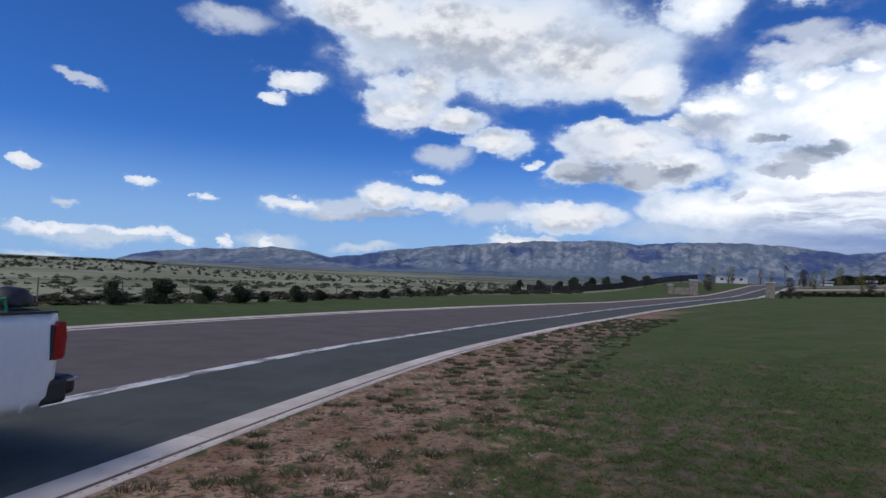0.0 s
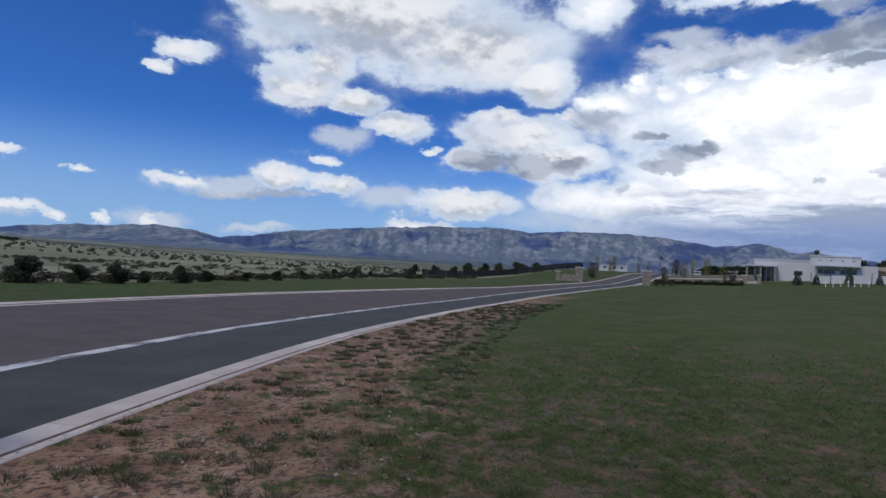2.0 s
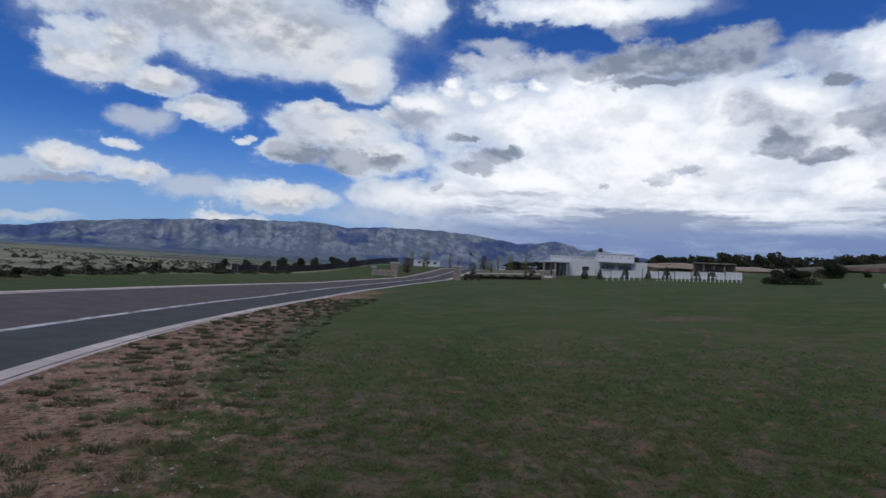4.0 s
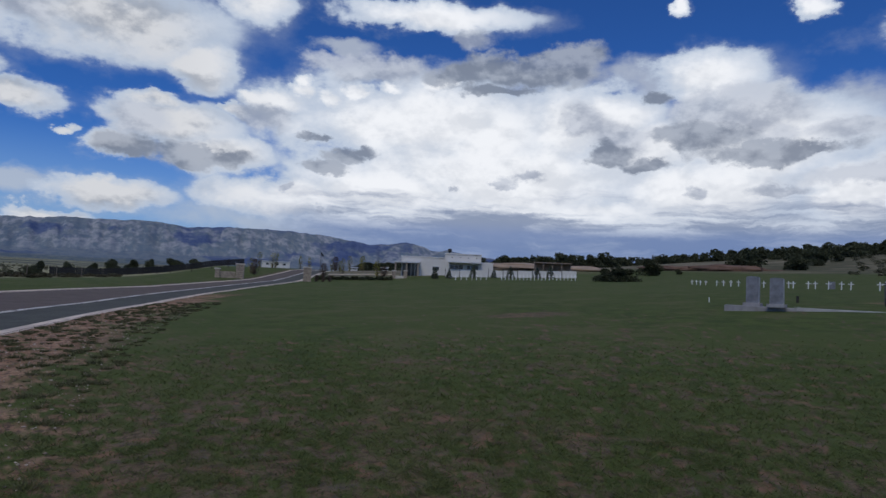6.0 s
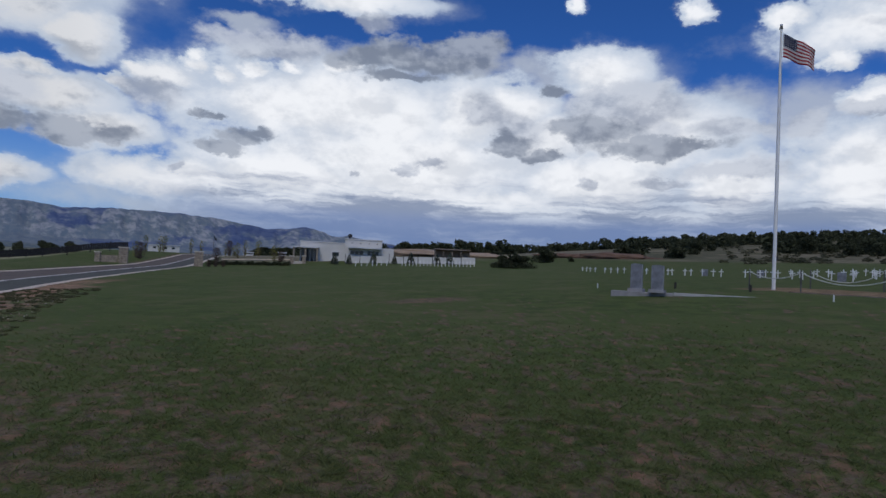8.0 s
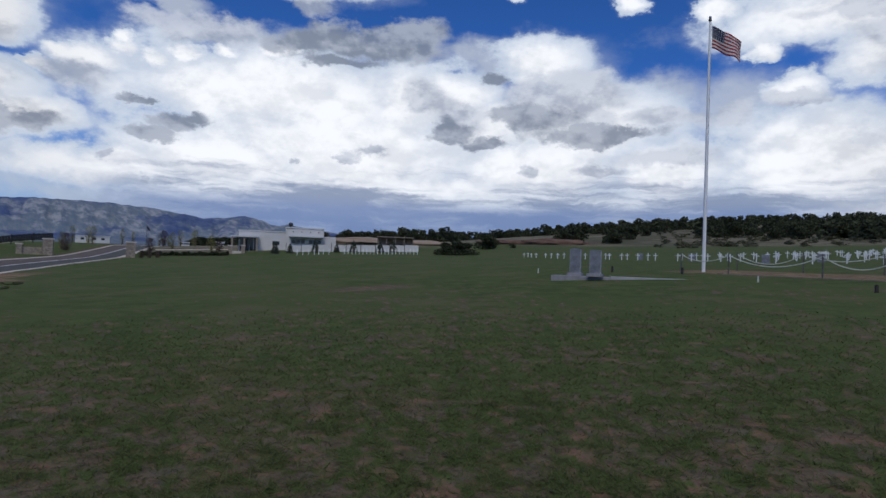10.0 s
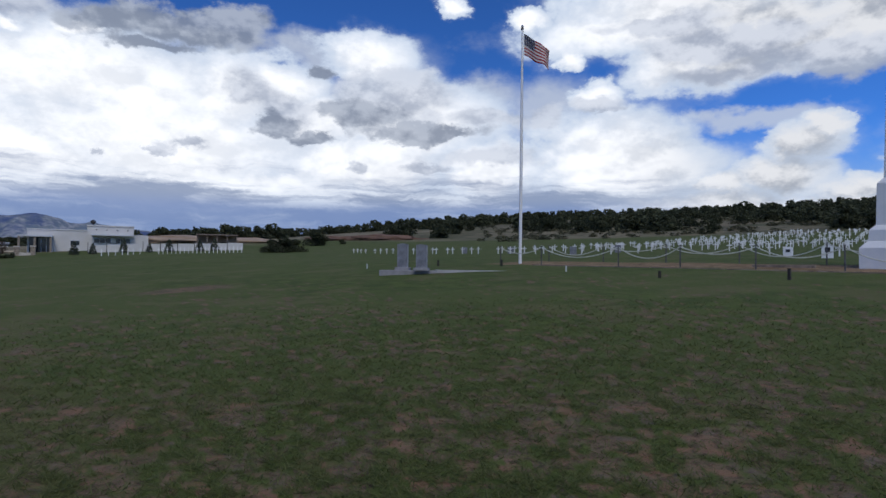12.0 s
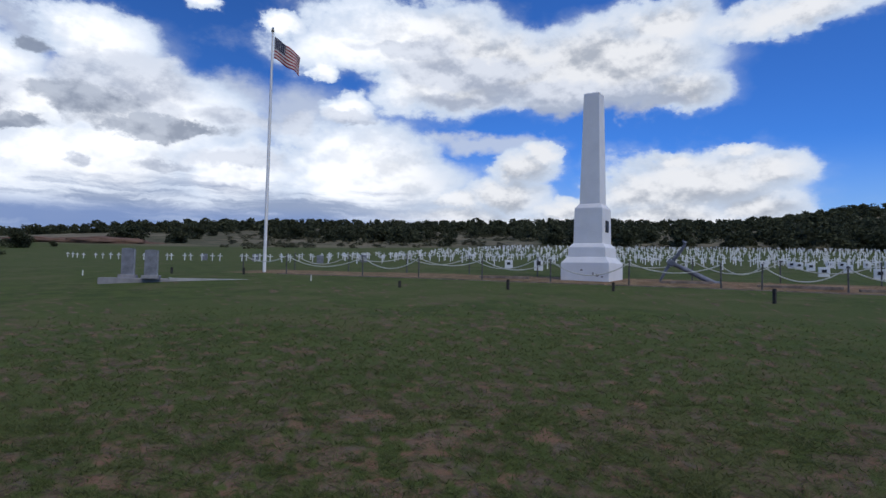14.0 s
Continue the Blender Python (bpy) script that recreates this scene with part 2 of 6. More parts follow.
# long flat cloud bases over slate-blue distance
drift = wvec("ADD", comb.outputs[0], wvec("MULTIPLY", swirl, (6.0, 2.2, 0)))
bars = wnoise(wvec("MULTIPLY", drift, (0.085, 0.62, 0)), 1.0, 6, 0.6)
base_cloud = wmix(wramp(bars, 0.40, 0.64), (0.31, 0.39, 0.58, 1), (0.92, 1.0, 1.14, 1))
under_base = wmix(wramp(height, 6.2, 4.6), base_cloud, wmix(wramp(bars, 0.45, 0.7), (0.225, 0.325, 0.60, 1), (0.40, 0.50, 0.74, 1)))
low = wmath("ADD", height, wmath("MULTIPLY", wmath("SUBTRACT", bars, 0.5), 7.0))
span = wmath("MULTIPLY", wramp(azimuth, 5.0, 17.0), wramp(azimuth, 82.0, 66.0))
with_grey = wmix(wmath("MULTIPLY", wmath("MULTIPLY", wramp(low, 8.6, 5.8), span), 0.93), with_dark, under_base)
back = wt.nodes.new("ShaderNodeBackground")
back.inputs["Strength"].default_value = 1.0
wout = wt.nodes.new("ShaderNodeOutputWorld")
wt.links.new(with_grey, back.inputs["Color"])
wt.links.new(back.outputs[0], wout.inputs["Surface"])

sun = new("sun", bpy.data.lights.new("sun", "SUN"))
sun.data.energy, sun.data.angle, sun.data.color = 1.6, radians(24), (1.0, 0.925, 0.80)
sa, se = radians(SUN_AZ), radians(SUN_EL)
sun.matrix_world = look((0, 0, 60), (-math.sin(sa) * math.cos(se), -math.cos(sa) * math.cos(se), 60 - math.sin(se)))


# ---- materials ----
class Nodes:
    """Short hand for building a material."""

    def __init__(self, name):
        self.m = bpy.data.materials.new(name)
        self.m.use_nodes = True
        self.t = self.m.node_tree
        self.b = self.t.nodes["Principled BSDF"]
        self.co = self.t.nodes.new("ShaderNodeTexCoord").outputs["Object"]

    def put(self, v, socket):
        if isinstance(v, (int, float)):
            socket.default_value = v
        elif isinstance(v, tuple):
            socket.default_value = v if len(v) == len(socket.default_value) else (*v, 1.0)
        else:
            self.t.links.new(v, socket)

    def noise(self, scale, detail=5, rough=0.55, stretch=None, colour=False):
        n = self.t.nodes.new("ShaderNodeTexNoise")
        n.inputs["Scale"].default_value, n.inputs["Detail"].default_value, n.inputs["Roughness"].default_value = scale, detail, rough
        co = self.co
        if stretch:
            mp = self.t.nodes.new("ShaderNodeMapping")
            mp.inputs["Scale"].default_value = stretch
            self.t.links.new(self.co, mp.inputs[0])
            co = mp.outputs[0]
        self.t.links.new(co, n.inputs["Vector"])
        return n.outputs["Color" if colour else "Fac"]

    def cells(self, scale):
        n = self.t.nodes.new("ShaderNodeTexVoronoi")
        n.inputs["Scale"].default_value = scale
        self.t.links.new(self.co, n.inputs["Vector"])
        return n.outputs["Distance"]

    def attr(self, name):
        n = self.t.nodes.new("ShaderNodeAttribute")
        n.attribute_name = name
        return n.outputs["Fac"]

    def island(self):
        return self.t.nodes.new("ShaderNodeNewGeometry").outputs["Random Per Island"]

    def each(self):
        return self.t.nodes.new("ShaderNodeObjectInfo").outputs["Random"]

    def math(self, op, a, b=0.0, clamp=False):
        n = self.t.nodes.new("ShaderNodeMath")
        n.operation, n.use_clamp = op, clamp
        self.put(a, n.inputs[0])
        self.put(b, n.inputs[1])
        return n.outputs[0]

    def ramp(self, v, lo, hi, a=0.0, b=1.0):
        n = self.t.nodes.new("ShaderNodeMapRange")
        n.interpolation_type = "SMOOTHSTEP"
        self.put(v, n.inputs[0])
        for i, k in enumerate((lo, hi, a, b)):
            n.inputs[i + 1].default_value = k
        return n.outputs[0]

    def mix(self, f, a, b):
        n = self.t.nodes.new("ShaderNodeMix")
        n.data_type = "RGBA"
        self.put(f, n.inputs[0])
        self.put(a, n.inputs[6])
        self.put(b, n.inputs[7])
        return n.outputs[2]

    def done(self, colour, rough=0.8, metal=0.0, bump=None, depth=0.01, strength=0.5, spec=None):
        self.put(colour, self.b.inputs["Base Color"])
        self.put(rough, self.b.inputs["Roughness"])
        self.b.inputs["Metallic"].default_value = metal
        if spec is not None:
            self.b.inputs["Specular IOR Level"].default_value = spec
        if bump is not None:
            bp = self.t.nodes.new("ShaderNodeBump")
            bp.inputs["Strength"].default_value, bp.inputs["Distance"].default_value = strength, depth
            self.t.links.new(bump, bp.inputs["Height"])
            self.t.links.new(bp.outputs[0], self.b.inputs["Normal"])
        return self.m


def plain(name, col, rough=0.7, metal=0.0, vary=0.2, scale=6.0, fine=70.0, strength=0.2, each=0.0, spec=None):
    """A surface of one colour with stains at a large and grain at a small scale."""
    n = Nodes(name)
    a, b = n.noise(scale), n.noise(fine, 3)
    f = n.math("ADD", n.math("MULTIPLY", a, 0.7), n.math("MULTIPLY", b, 0.3))
    if each:
        f = n.math("ADD", f, n.math("MULTIPLY", n.math("SUBTRACT", n.each(), 0.5), each))
    dark = tuple(c * (1 - vary) for c in col)
    light = tuple(min(c * (1 + vary), 0.95) for c in col)
    return n.done(n.mix(n.ramp(f, 0.35, 0.65), dark, light), rough, metal, b, 0.004, strength, spec)


def make_ground():
    n = Nodes("patchy_lawn")
    big, mid, fine, grit = n.noise(0.18, 4), n.noise(1.6, 6, 0.6), n.noise(13, 6, 0.68), n.noise(70, 4, 0.7)
    dirt = n.mix(n.ramp(mid, 0.35, 0.65), (0.235, 0.126, 0.070), (0.42, 0.265, 0.170))
    dirt = n.mix(n.ramp(grit, 0.58, 0.72), dirt, (0.36, 0.28, 0.22))
    dirt = n.mix(n.ramp(fine, 0.52, 0.40), dirt, (0.10, 0.066, 0.048))
    green = n.mix(n.ramp(mid, 0.35, 0.65), (0.047, 0.072, 0.015), (0.078, 0.105, 0.024))
    green = n.mix(n.ramp(big, 0.4, 0.62), green, (0.072, 0.095, 0.024))
    green = n.mix(n.ramp(fine, 0.55, 0.72), green, (0.096, 0.106, 0.050))
    green = n.mix(n.ramp(fine, 0.43, 0.28), green, (0.032, 0.048, 0.018))
    green = n.mix(n.ramp(n.noise(0.55, 5, 0.6, (1, 1.0, 1)), 0.50, 0.64, 0, 0.75), green, (0.108, 0.106, 0.044))
    # dry grass, paler in part to stand for sun on the western slopes
    straw = n.mix(n.ramp(n.noise(0.02, 6, 0.6), 0.4, 0.6), (0.195, 0.19, 0.105), (0.33, 0.315, 0.19))
    straw = n.mix(n.ramp(n.noise(0.14, 6, 0.65), 0.56, 0.68, 0, 0.8), straw, (0.105, 0.108, 0.065))
    straw = n.mix(n.attr("woods"), straw, (0.070, 0.086, 0.078))
    # olive scrub, its tones lowered in part to stand for cloud shade
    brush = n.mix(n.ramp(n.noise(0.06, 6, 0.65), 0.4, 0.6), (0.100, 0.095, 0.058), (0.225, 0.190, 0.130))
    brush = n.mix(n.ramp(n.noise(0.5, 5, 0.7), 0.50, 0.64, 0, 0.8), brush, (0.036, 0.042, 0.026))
    thatch = n.mix(n.ramp(fine, 0.38, 0.62), (0.082, 0.058, 0.038), (0.142, 0.104, 0.070))
    thatch = n.mix(n.ramp(grit, 0.52, 0.60), thatch, (0.054, 0.074, 0.026))
    thatch = n.mix(n.ramp(n.noise(38, 4, 0.7), 0.60, 0.70), thatch, (0.205, 0.170, 0.130))
    thatch = n.mix(n.ramp(n.noise(3.4, 5, 0.65), 0.50, 0.64, 0, 0.8), thatch, (0.215, 0.118, 0.074))
    thatch = n.mix(n.ramp(n.noise(5.2, 5, 0.65), 0.52, 0.68, 0, 0.6), thatch, (0.130, 0.118, 0.100))
    dirt = n.mix(n.attr("soil"), thatch, dirt)
    edge = n.math("ADD", n.attr("cover"), n.math("MULTIPLY", n.math("SUBTRACT", fine, 0.5), 1.7))
    near = n.mix(n.ramp(edge, 0.0, 0.85), dirt, green)
    h = n.math("ADD", n.math("MULTIPLY", fine, 1.0), n.math("MULTIPLY", grit, 0.3))
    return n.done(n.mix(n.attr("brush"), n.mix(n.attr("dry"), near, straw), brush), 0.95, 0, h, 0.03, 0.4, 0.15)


def make_asphalt(name, dark, light, speck):
    n = Nodes(name)
    a, b, c = n.noise(0.9, 6, 0.6), n.noise(7, 5, 0.6, (1, 0.15, 1)), n.noise(160, 2)
    col = n.mix(n.ramp(a, 0.35, 0.65), dark, light)
    col = n.mix(n.ramp(b, 0.56, 0.72, 0, 0.5), col, tuple(k * 0.72 for k in dark))
    col = n.mix(n.ramp(c, 0.62, 0.72), col, speck)
    return n.done(col, 0.9, 0, c, 0.006, 0.5, 0.2)


def make_line():
    n = Nodes("worn_road_paint")
    wear = n.math("ADD", n.noise(3.0, 7, 0.7, (1, 0.35, 1)), n.math("MULTIPLY", n.noise(40, 3), 0.25))
    return n.done(n.mix(n.ramp(wear, 0.60, 0.72), (0.68, 0.65, 0.60), (0.19, 0.17, 0.155)), 0.85, 0, n.noise(120, 2), 0.003, 0.4)


def make_kerb():
    n = Nodes("pale_concrete")
    a, b, c = n.noise(1.2, 6, 0.6), n.noise(14, 6, 0.65, (1, 0.2, 1)), n.noise(110, 3)
    col = n.mix(n.ramp(a, 0.35, 0.65), (0.60, 0.50, 0.405), (0.76, 0.65, 0.535))
    col = n.mix(n.ramp(b, 0.58, 0.75, 0, 0.6), col, (0.25, 0.19, 0.15))
    col = n.mix(n.ramp(n.each(), 0, 1, 0, 0.25), col, (0.36, 0.31, 0.27))
    return n.done(col, 0.92, 0, c, 0.004, 0.4)


def make_mountain():
    n = Nodes("mountain_forest_shade_and_cliff")
    f = n.attr("rise")
    # big patches: forest, with cloud shadow painted in as dark blue
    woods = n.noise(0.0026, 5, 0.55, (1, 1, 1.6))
    ribs = n.noise(0.0105, 5, 0.62, (1, 0.35, 0.9))
    fine = n.noise(0.03, 6, 0.65, (1, 0.3, 1))
    # the blue in all these tones stands for haze over the distance
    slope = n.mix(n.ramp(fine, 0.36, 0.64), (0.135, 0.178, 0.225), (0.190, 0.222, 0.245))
    forest_and_shade = n.mix(n.ramp(fine, 0.4, 0.62), (0.068, 0.100, 0.205), (0.100, 0.135, 0.235))
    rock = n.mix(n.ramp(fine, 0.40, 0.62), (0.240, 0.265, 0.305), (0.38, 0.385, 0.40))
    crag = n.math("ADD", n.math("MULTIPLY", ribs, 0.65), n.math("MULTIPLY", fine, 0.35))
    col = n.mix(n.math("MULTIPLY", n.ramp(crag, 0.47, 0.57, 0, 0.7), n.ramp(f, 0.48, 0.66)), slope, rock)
    col = n.mix(n.ramp(woods, 0.49, 0.40), col, forest_and_shade)
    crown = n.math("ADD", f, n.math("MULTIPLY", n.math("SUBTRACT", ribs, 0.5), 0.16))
    col = n.mix(n.ramp(crown, 0.945, 0.975, 0, 0.8), col, forest_and_shade)
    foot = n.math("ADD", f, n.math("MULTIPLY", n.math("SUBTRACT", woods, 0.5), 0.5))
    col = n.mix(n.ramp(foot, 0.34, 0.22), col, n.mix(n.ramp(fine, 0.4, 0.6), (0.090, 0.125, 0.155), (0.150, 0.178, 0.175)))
    return n.done(col, 0.95, 0, fine, 5.0, 0.2, 0.1)


def make_leaf(name, dark, light, each=0.25, thin=0.35):
    n = Nodes(name)
    f = n.math("ADD", n.math("MULTIPLY", n.island(), 0.6), n.math("MULTIPLY", n.noise(1.3, 4), 0.5))
    f = n.math("ADD", f, n.math("MULTIPLY", n.math("SUBTRACT", n.each(), 0.5), each))
    colour = n.mix(n.ramp(f, 0.2, 0.9), dark, light)
    n.done(colour, 0.85, 0, None, spec=0.2)
    if thin:
        through_leaf = n.t.nodes.new("ShaderNodeBsdfTranslucent")
        n.put(colour, through_leaf.inputs["Color"])
        both = n.t.nodes.new("ShaderNodeMixShader")
        both.inputs[0].default_value = thin
        n.t.links.new(n.b.outputs[0], both.inputs[1])
        n.t.links.new(through_leaf.outputs[0], both.inputs[2])
        n.t.links.new(both.outputs[0], n.t.nodes["Material Output"].inputs["Surface"])
    return n.m


def make_flag():
    """Thirteen stripes and a starred blue canton, laid by the cloth's own map."""
    n = Nodes("striped_cloth")
    uv = n.t.nodes.new("ShaderNodeTexCoord").outputs["UV"]
    sp = n.t.nodes.new("ShaderNodeSeparateXYZ")
    n.t.links.new(uv, sp.inputs[0])
    u, v = sp.outputs[0], sp.outputs[1]
    odd = n.math("GREATER_THAN", n.math("MODULO", n.math("MULTIPLY", v, 13.0), 2.0), 1.0)
    # red, white and blue all darkened: the backlit look is painted in
    stripes = n.mix(odd, (0.27, 0.014, 0.025), (0.52, 0.50, 0.49))
    canton = n.math("MULTIPLY", n.math("LESS_THAN", u, 0.4), n.math("GREATER_THAN", v, 6 / 13))
    gu, gv = n.math("SUBTRACT", n.math("FRACT", n.math("MULTIPLY", u, 15.0)), 0.5), n.math("SUBTRACT", n.math("FRACT", n.math("MULTIPLY", v, 13.0)), 0.5)
    star = n.math("LESS_THAN", n.math("ADD", n.math("MULTIPLY", gu, gu), n.math("MULTIPLY", gv, gv)), 0.06)
    blue = n.mix(star, (0.010, 0.014, 0.05), (0.45, 0.45, 0.46))
    return n.done(n.mix(canton, stripes, blue), 0.8)


M_GROUND = make_ground()
M_ASPHALT = make_asphalt("brown_asphalt", (0.114, 0.091, 0.078), (0.140, 0.114, 0.099), (0.17, 0.15, 0.135))
M_ASPHALT2 = make_asphalt("dark_asphalt", (0.072, 0.075, 0.065), (0.093, 0.097, 0.084), (0.15, 0.15, 0.14))
M_LINE, M_KERB, M_MOUNT = make_line(), make_kerb(), make_mountain()
M_CRACK = plain("dirt_in_crack", (0.15, 0.09, 0.065), 0.95, vary=0.4, scale=4)
M_WHITE = plain("white_paint", (0.74, 0.75, 0.77), 0.55, vary=0.05, scale=1.5, fine=30, strength=0.15)
M_PATCH = plain("flaked_paint_patch", (0.22, 0.21, 0.21), 0.9, vary=0.4, scale=12)
# white stucco toned down; the walls' cloud shade is partly in this colour
M_STUCCO = plain("white_stucco", (0.57, 0.565, 0.555), 0.85, vary=0.05, scale=0.6, fine=12, strength=0.2)
# cooler copy of the stucco with shade put into its colour
M_SHADEWALL = plain("shaded_stucco", (0.52, 0.54, 0.58), 0.85, vary=0.06, scale=0.6, fine=12)
M_CROSS = plain("weathered_white_wood", (0.70, 0.71, 0.72), 0.7, vary=0.08, scale=5, each=0.5)
M_GRANITE = plain("grey_granite", (0.165, 0.175, 0.20), 0.55, vary=0.3, scale=5, fine=120)
# paler granite: sun on the stone's right side is painted in
M_GRANITE_LIT = plain("lit_rough_granite_side", (0.30, 0.31, 0.33), 0.8, vary=0.25, scale=8, fine=60, strength=0.5)
M_SLAB = plain("grey_concrete_slab", (0.24, 0.24, 0.255), 0.85, vary=0.2, scale=3)
M_SLABTOP = plain("pale_concrete_top", (0.34, 0.345, 0.355), 0.85, vary=0.15, scale=3)
M_BRONZE = plain("dark_bronze", (0.03, 0.03, 0.032), 0.4, 0.6, vary=0.3)
M_STEEL = plain("weathered_steel", (0.09, 0.09, 0.092), 0.7, 0.3, vary=0.4, scale=9)
M_CHAIN = plain("pale_plastic_chain", (0.52, 0.53, 0.48), 0.7, vary=0.15)
M_TIMBER = plain("weathered_timber", (0.19, 0.155, 0.13), 0.9, vary=0.4, scale=4)
M_ANCHOR = plain("blue_grey_painted_iron", (0.13, 0.145, 0.185), 0.6, 0.1, vary=0.25, scale=5)
M_GLASS = plain("dark_window_glass", (0.02, 0.025, 0.03), 0.1, vary=0.2)
M_STONEWALL = plain("buff_stone", (0.27, 0.225, 0.18), 0.9, vary=0.3, scale=5, fine=25, strength=0.5)
M_CAP = plain("pale_stone_cap", (0.50, 0.46, 0.40), 0.9, vary=0.15)
M_DARKWOOD = plain("dark_stained_fence", (0.03, 0.028, 0.026), 0.9, vary=0.4, scale=6)
M_TRUNK = plain("juniper_bark", (0.10, 0.075, 0.055), 0.95, vary=0.4, scale=9)
M_LEAF = make_leaf("juniper_foliage", (0.034, 0.042, 0.024), (0.102, 0.114, 0.064))
M_PINE = make_leaf("young_pine_foliage", (0.045, 0.060, 0.045), (0.125, 0.145, 0.105))
M_ASPEN = make_leaf("spring_foliage", (0.12, 0.125, 0.03), (0.30, 0.28, 0.07))
M_TWIG = make_leaf("bare_twigs", (0.07, 0.05, 0.04), (0.15, 0.11, 0.09))
M_SAGE = make_leaf("dry_scrub", (0.075, 0.082, 0.048), (0.170, 0.165, 0.105))
M_THICKET = make_leaf("dark_thicket", (0.055, 0.052, 0.032), (0.135, 0.120, 0.075))
M_BLADE = make_leaf("grass_blades", (0.092, 0.116, 0.038), (0.165, 0.180, 0.074), thin=0.5)
M_WEED = make_leaf("weed_tufts", (0.070, 0.080, 0.034), (0.185, 0.175, 0.095))
M_PEBBLE = make_leaf("pale_pebbles", (0.20, 0.15, 0.11), (0.52, 0.45, 0.38), thin=0)
M_REDBANK = plain("red_earth", (0.135, 0.082, 0.058), 0.95, vary=0.3, scale=0.3, fine=3)
M_TAN = plain("tan_gravel", (0.33, 0.25, 0.185), 0.95, vary=0.2, scale=0.2, fine=3)
M_TRUCK = plain("white_car_paint", (0.86, 0.86, 0.85), 0.25, vary=0.05, scale=1.2, fine=20, strength=0.02)
M_DUST = plain("dusty_rocker", (0.36, 0.34, 0.32), 0.6, vary=0.2)
M_BLACK = plain("black_plastic", (0.018, 0.018, 0.02), 0.55, vary=0.3)
M_CHROME = plain("chrome", (0.6, 0.6, 0.62), 0.2, 1.0, vary=0.1)
M_RED = plain("red_lamp_lens", (0.36, 0.012, 0.016), 0.15, vary=0.15, scale=20)
M_GREEN = plain("green_plastic", (0.03, 0.30, 0.12), 0.5, vary=0.15)
M_RUBBER = plain("tyre_rubber", (0.02, 0.02, 0.02), 0.85, vary=0.3)
M_FLAG = make_flag()

# ---- helpers of this scene ----
RNG = np.random.default_rng(7)


def lattice(ix, iy, seed):
    h = (ix * 374761393 + iy * 668265263 + seed * 974711) & 0x7FFFFFFF
    h = ((h ^ (h >> 13)) * 1274126177) & 0x7FFFFFFF
    return ((h ^ (h >> 16)) & 0xFFFF) / 65535.0


def vnoise(x, y, seed):
    ix, iy = np.floor(x).astype(np.int64), np.floor(y).astype(np.int64)
    fx, fy = x - ix, y - iy
    fx, fy = fx * fx * (3 - 2 * fx), fy * fy * (3 - 2 * fy)
    a, b = lattice(ix, iy, seed), lattice(ix + 1, iy, seed)
    c, d = lattice(ix, iy + 1, seed), lattice(ix + 1, iy + 1, seed)
    return (a + (b - a) * fx) + ((c + (d - c) * fx) - (a + (b - a) * fx)) * fy


def fbm(x, y, seed, octaves=4):
    s, w, t = 0.0, 0.5, 0.0
    for k in range(octaves):
        s = s + w * vnoise(x * 2 ** k, y * 2 ** k, seed + k)
        t, w = t + w, w * 0.55
    return s / t


def ease(v, lo, hi):
    t = np.clip((v - lo) / (hi - lo), 0, 1)
    return t * t * (3 - 2 * t)


def interp(v, xs, ys):
    return np.interp(v, xs, ys)


def link(name, verts, faces, material, smooth=False, parent=None):
    me = bpy.data.meshes.new(name)
    me.from_pydata(verts, [], faces)
    me.materials.append(material)
    if smooth:
        me.shade_smooth()
    me.update()
    ob = new(name, me)
    if parent:
        ob.parent = parent
    return ob


def tri_mesh(name, co, material, per=3):
    """A mesh of loose triangles (or quads) from an array of corners (n, per, 3)."""
    n = len(co)
    me = bpy.data.meshes.new(name)
    me.vertices.add(n * per)
    me.vertices.foreach_set("co", co.reshape(-1).astype(np.float32))
    me.loops.add(n * per)
    me.loops.foreach_set("vertex_index", np.arange(n * per, dtype=np.int32))
    me.polygons.add(n)
    me.polygons.foreach_set("loop_start", np.arange(0, n * per, per, dtype=np.int32))
    me.polygons.foreach_set("loop_total", np.full(n, per, dtype=np.int32))
    me.materials.append(material)
    me.update()
    me.validate()
    return me


def part(name, bm, material, parent=None, label="", smooth=False):
    me = bpy.data.meshes.new(name)
    bmesh.ops.recalc_face_normals(bm, faces=bm.faces)
    bm.to_mesh(me)
    bm.free()
    me.materials.append(material)
    if smooth:
        me.shade_smooth()
    ob = new(name, me)
    if parent:
        ob.parent = parent
    return tagged(ob, label)


def box(bm, x0, x1, y0, y1, z0, z1, bevel=0.0, turn=None):
    m = Matrix.Translation(((x0 + x1) / 2, (y0 + y1) / 2, (z0 + z1) / 2)) @ Matrix.Diagonal((x1 - x0, y1 - y0, z1 - z0, 1))
    if turn is not None:
        m = turn @ m
    made = bmesh.ops.create_cube(bm, size=1, matrix=m)["verts"]
    if bevel:
        edges = list({e for v in made for e in v.link_edges})
        bmesh.ops.bevel(bm, geom=edges, offset=bevel, segments=2, affect="EDGES", profile=0.5)


def boxed(name, material, parent, *dims, bevel=0.0, label=""):
    bm = bmesh.new()
    box(bm, *dims, bevel=bevel)
    return part(name, bm, material, parent, label)


def rod(bm, p, q, r0, r1=None, seg=8):
    p, q = Vector(p), Vector(q)
    d = q - p
    m = Matrix.Translation((p + q) / 2) @ d.to_track_quat("Z", "Y").to_matrix().to_4x4()
    bmesh.ops.create_cone(bm, segments=seg, radius1=r0, radius2=r0 if r1 is None else r1, depth=d.length, cap_ends=True, matrix=m)


def tube(bm, pts, r, seg=6):
    for a, b in zip(pts, pts[1:]):
        rod(bm, a, b, r, seg=seg)


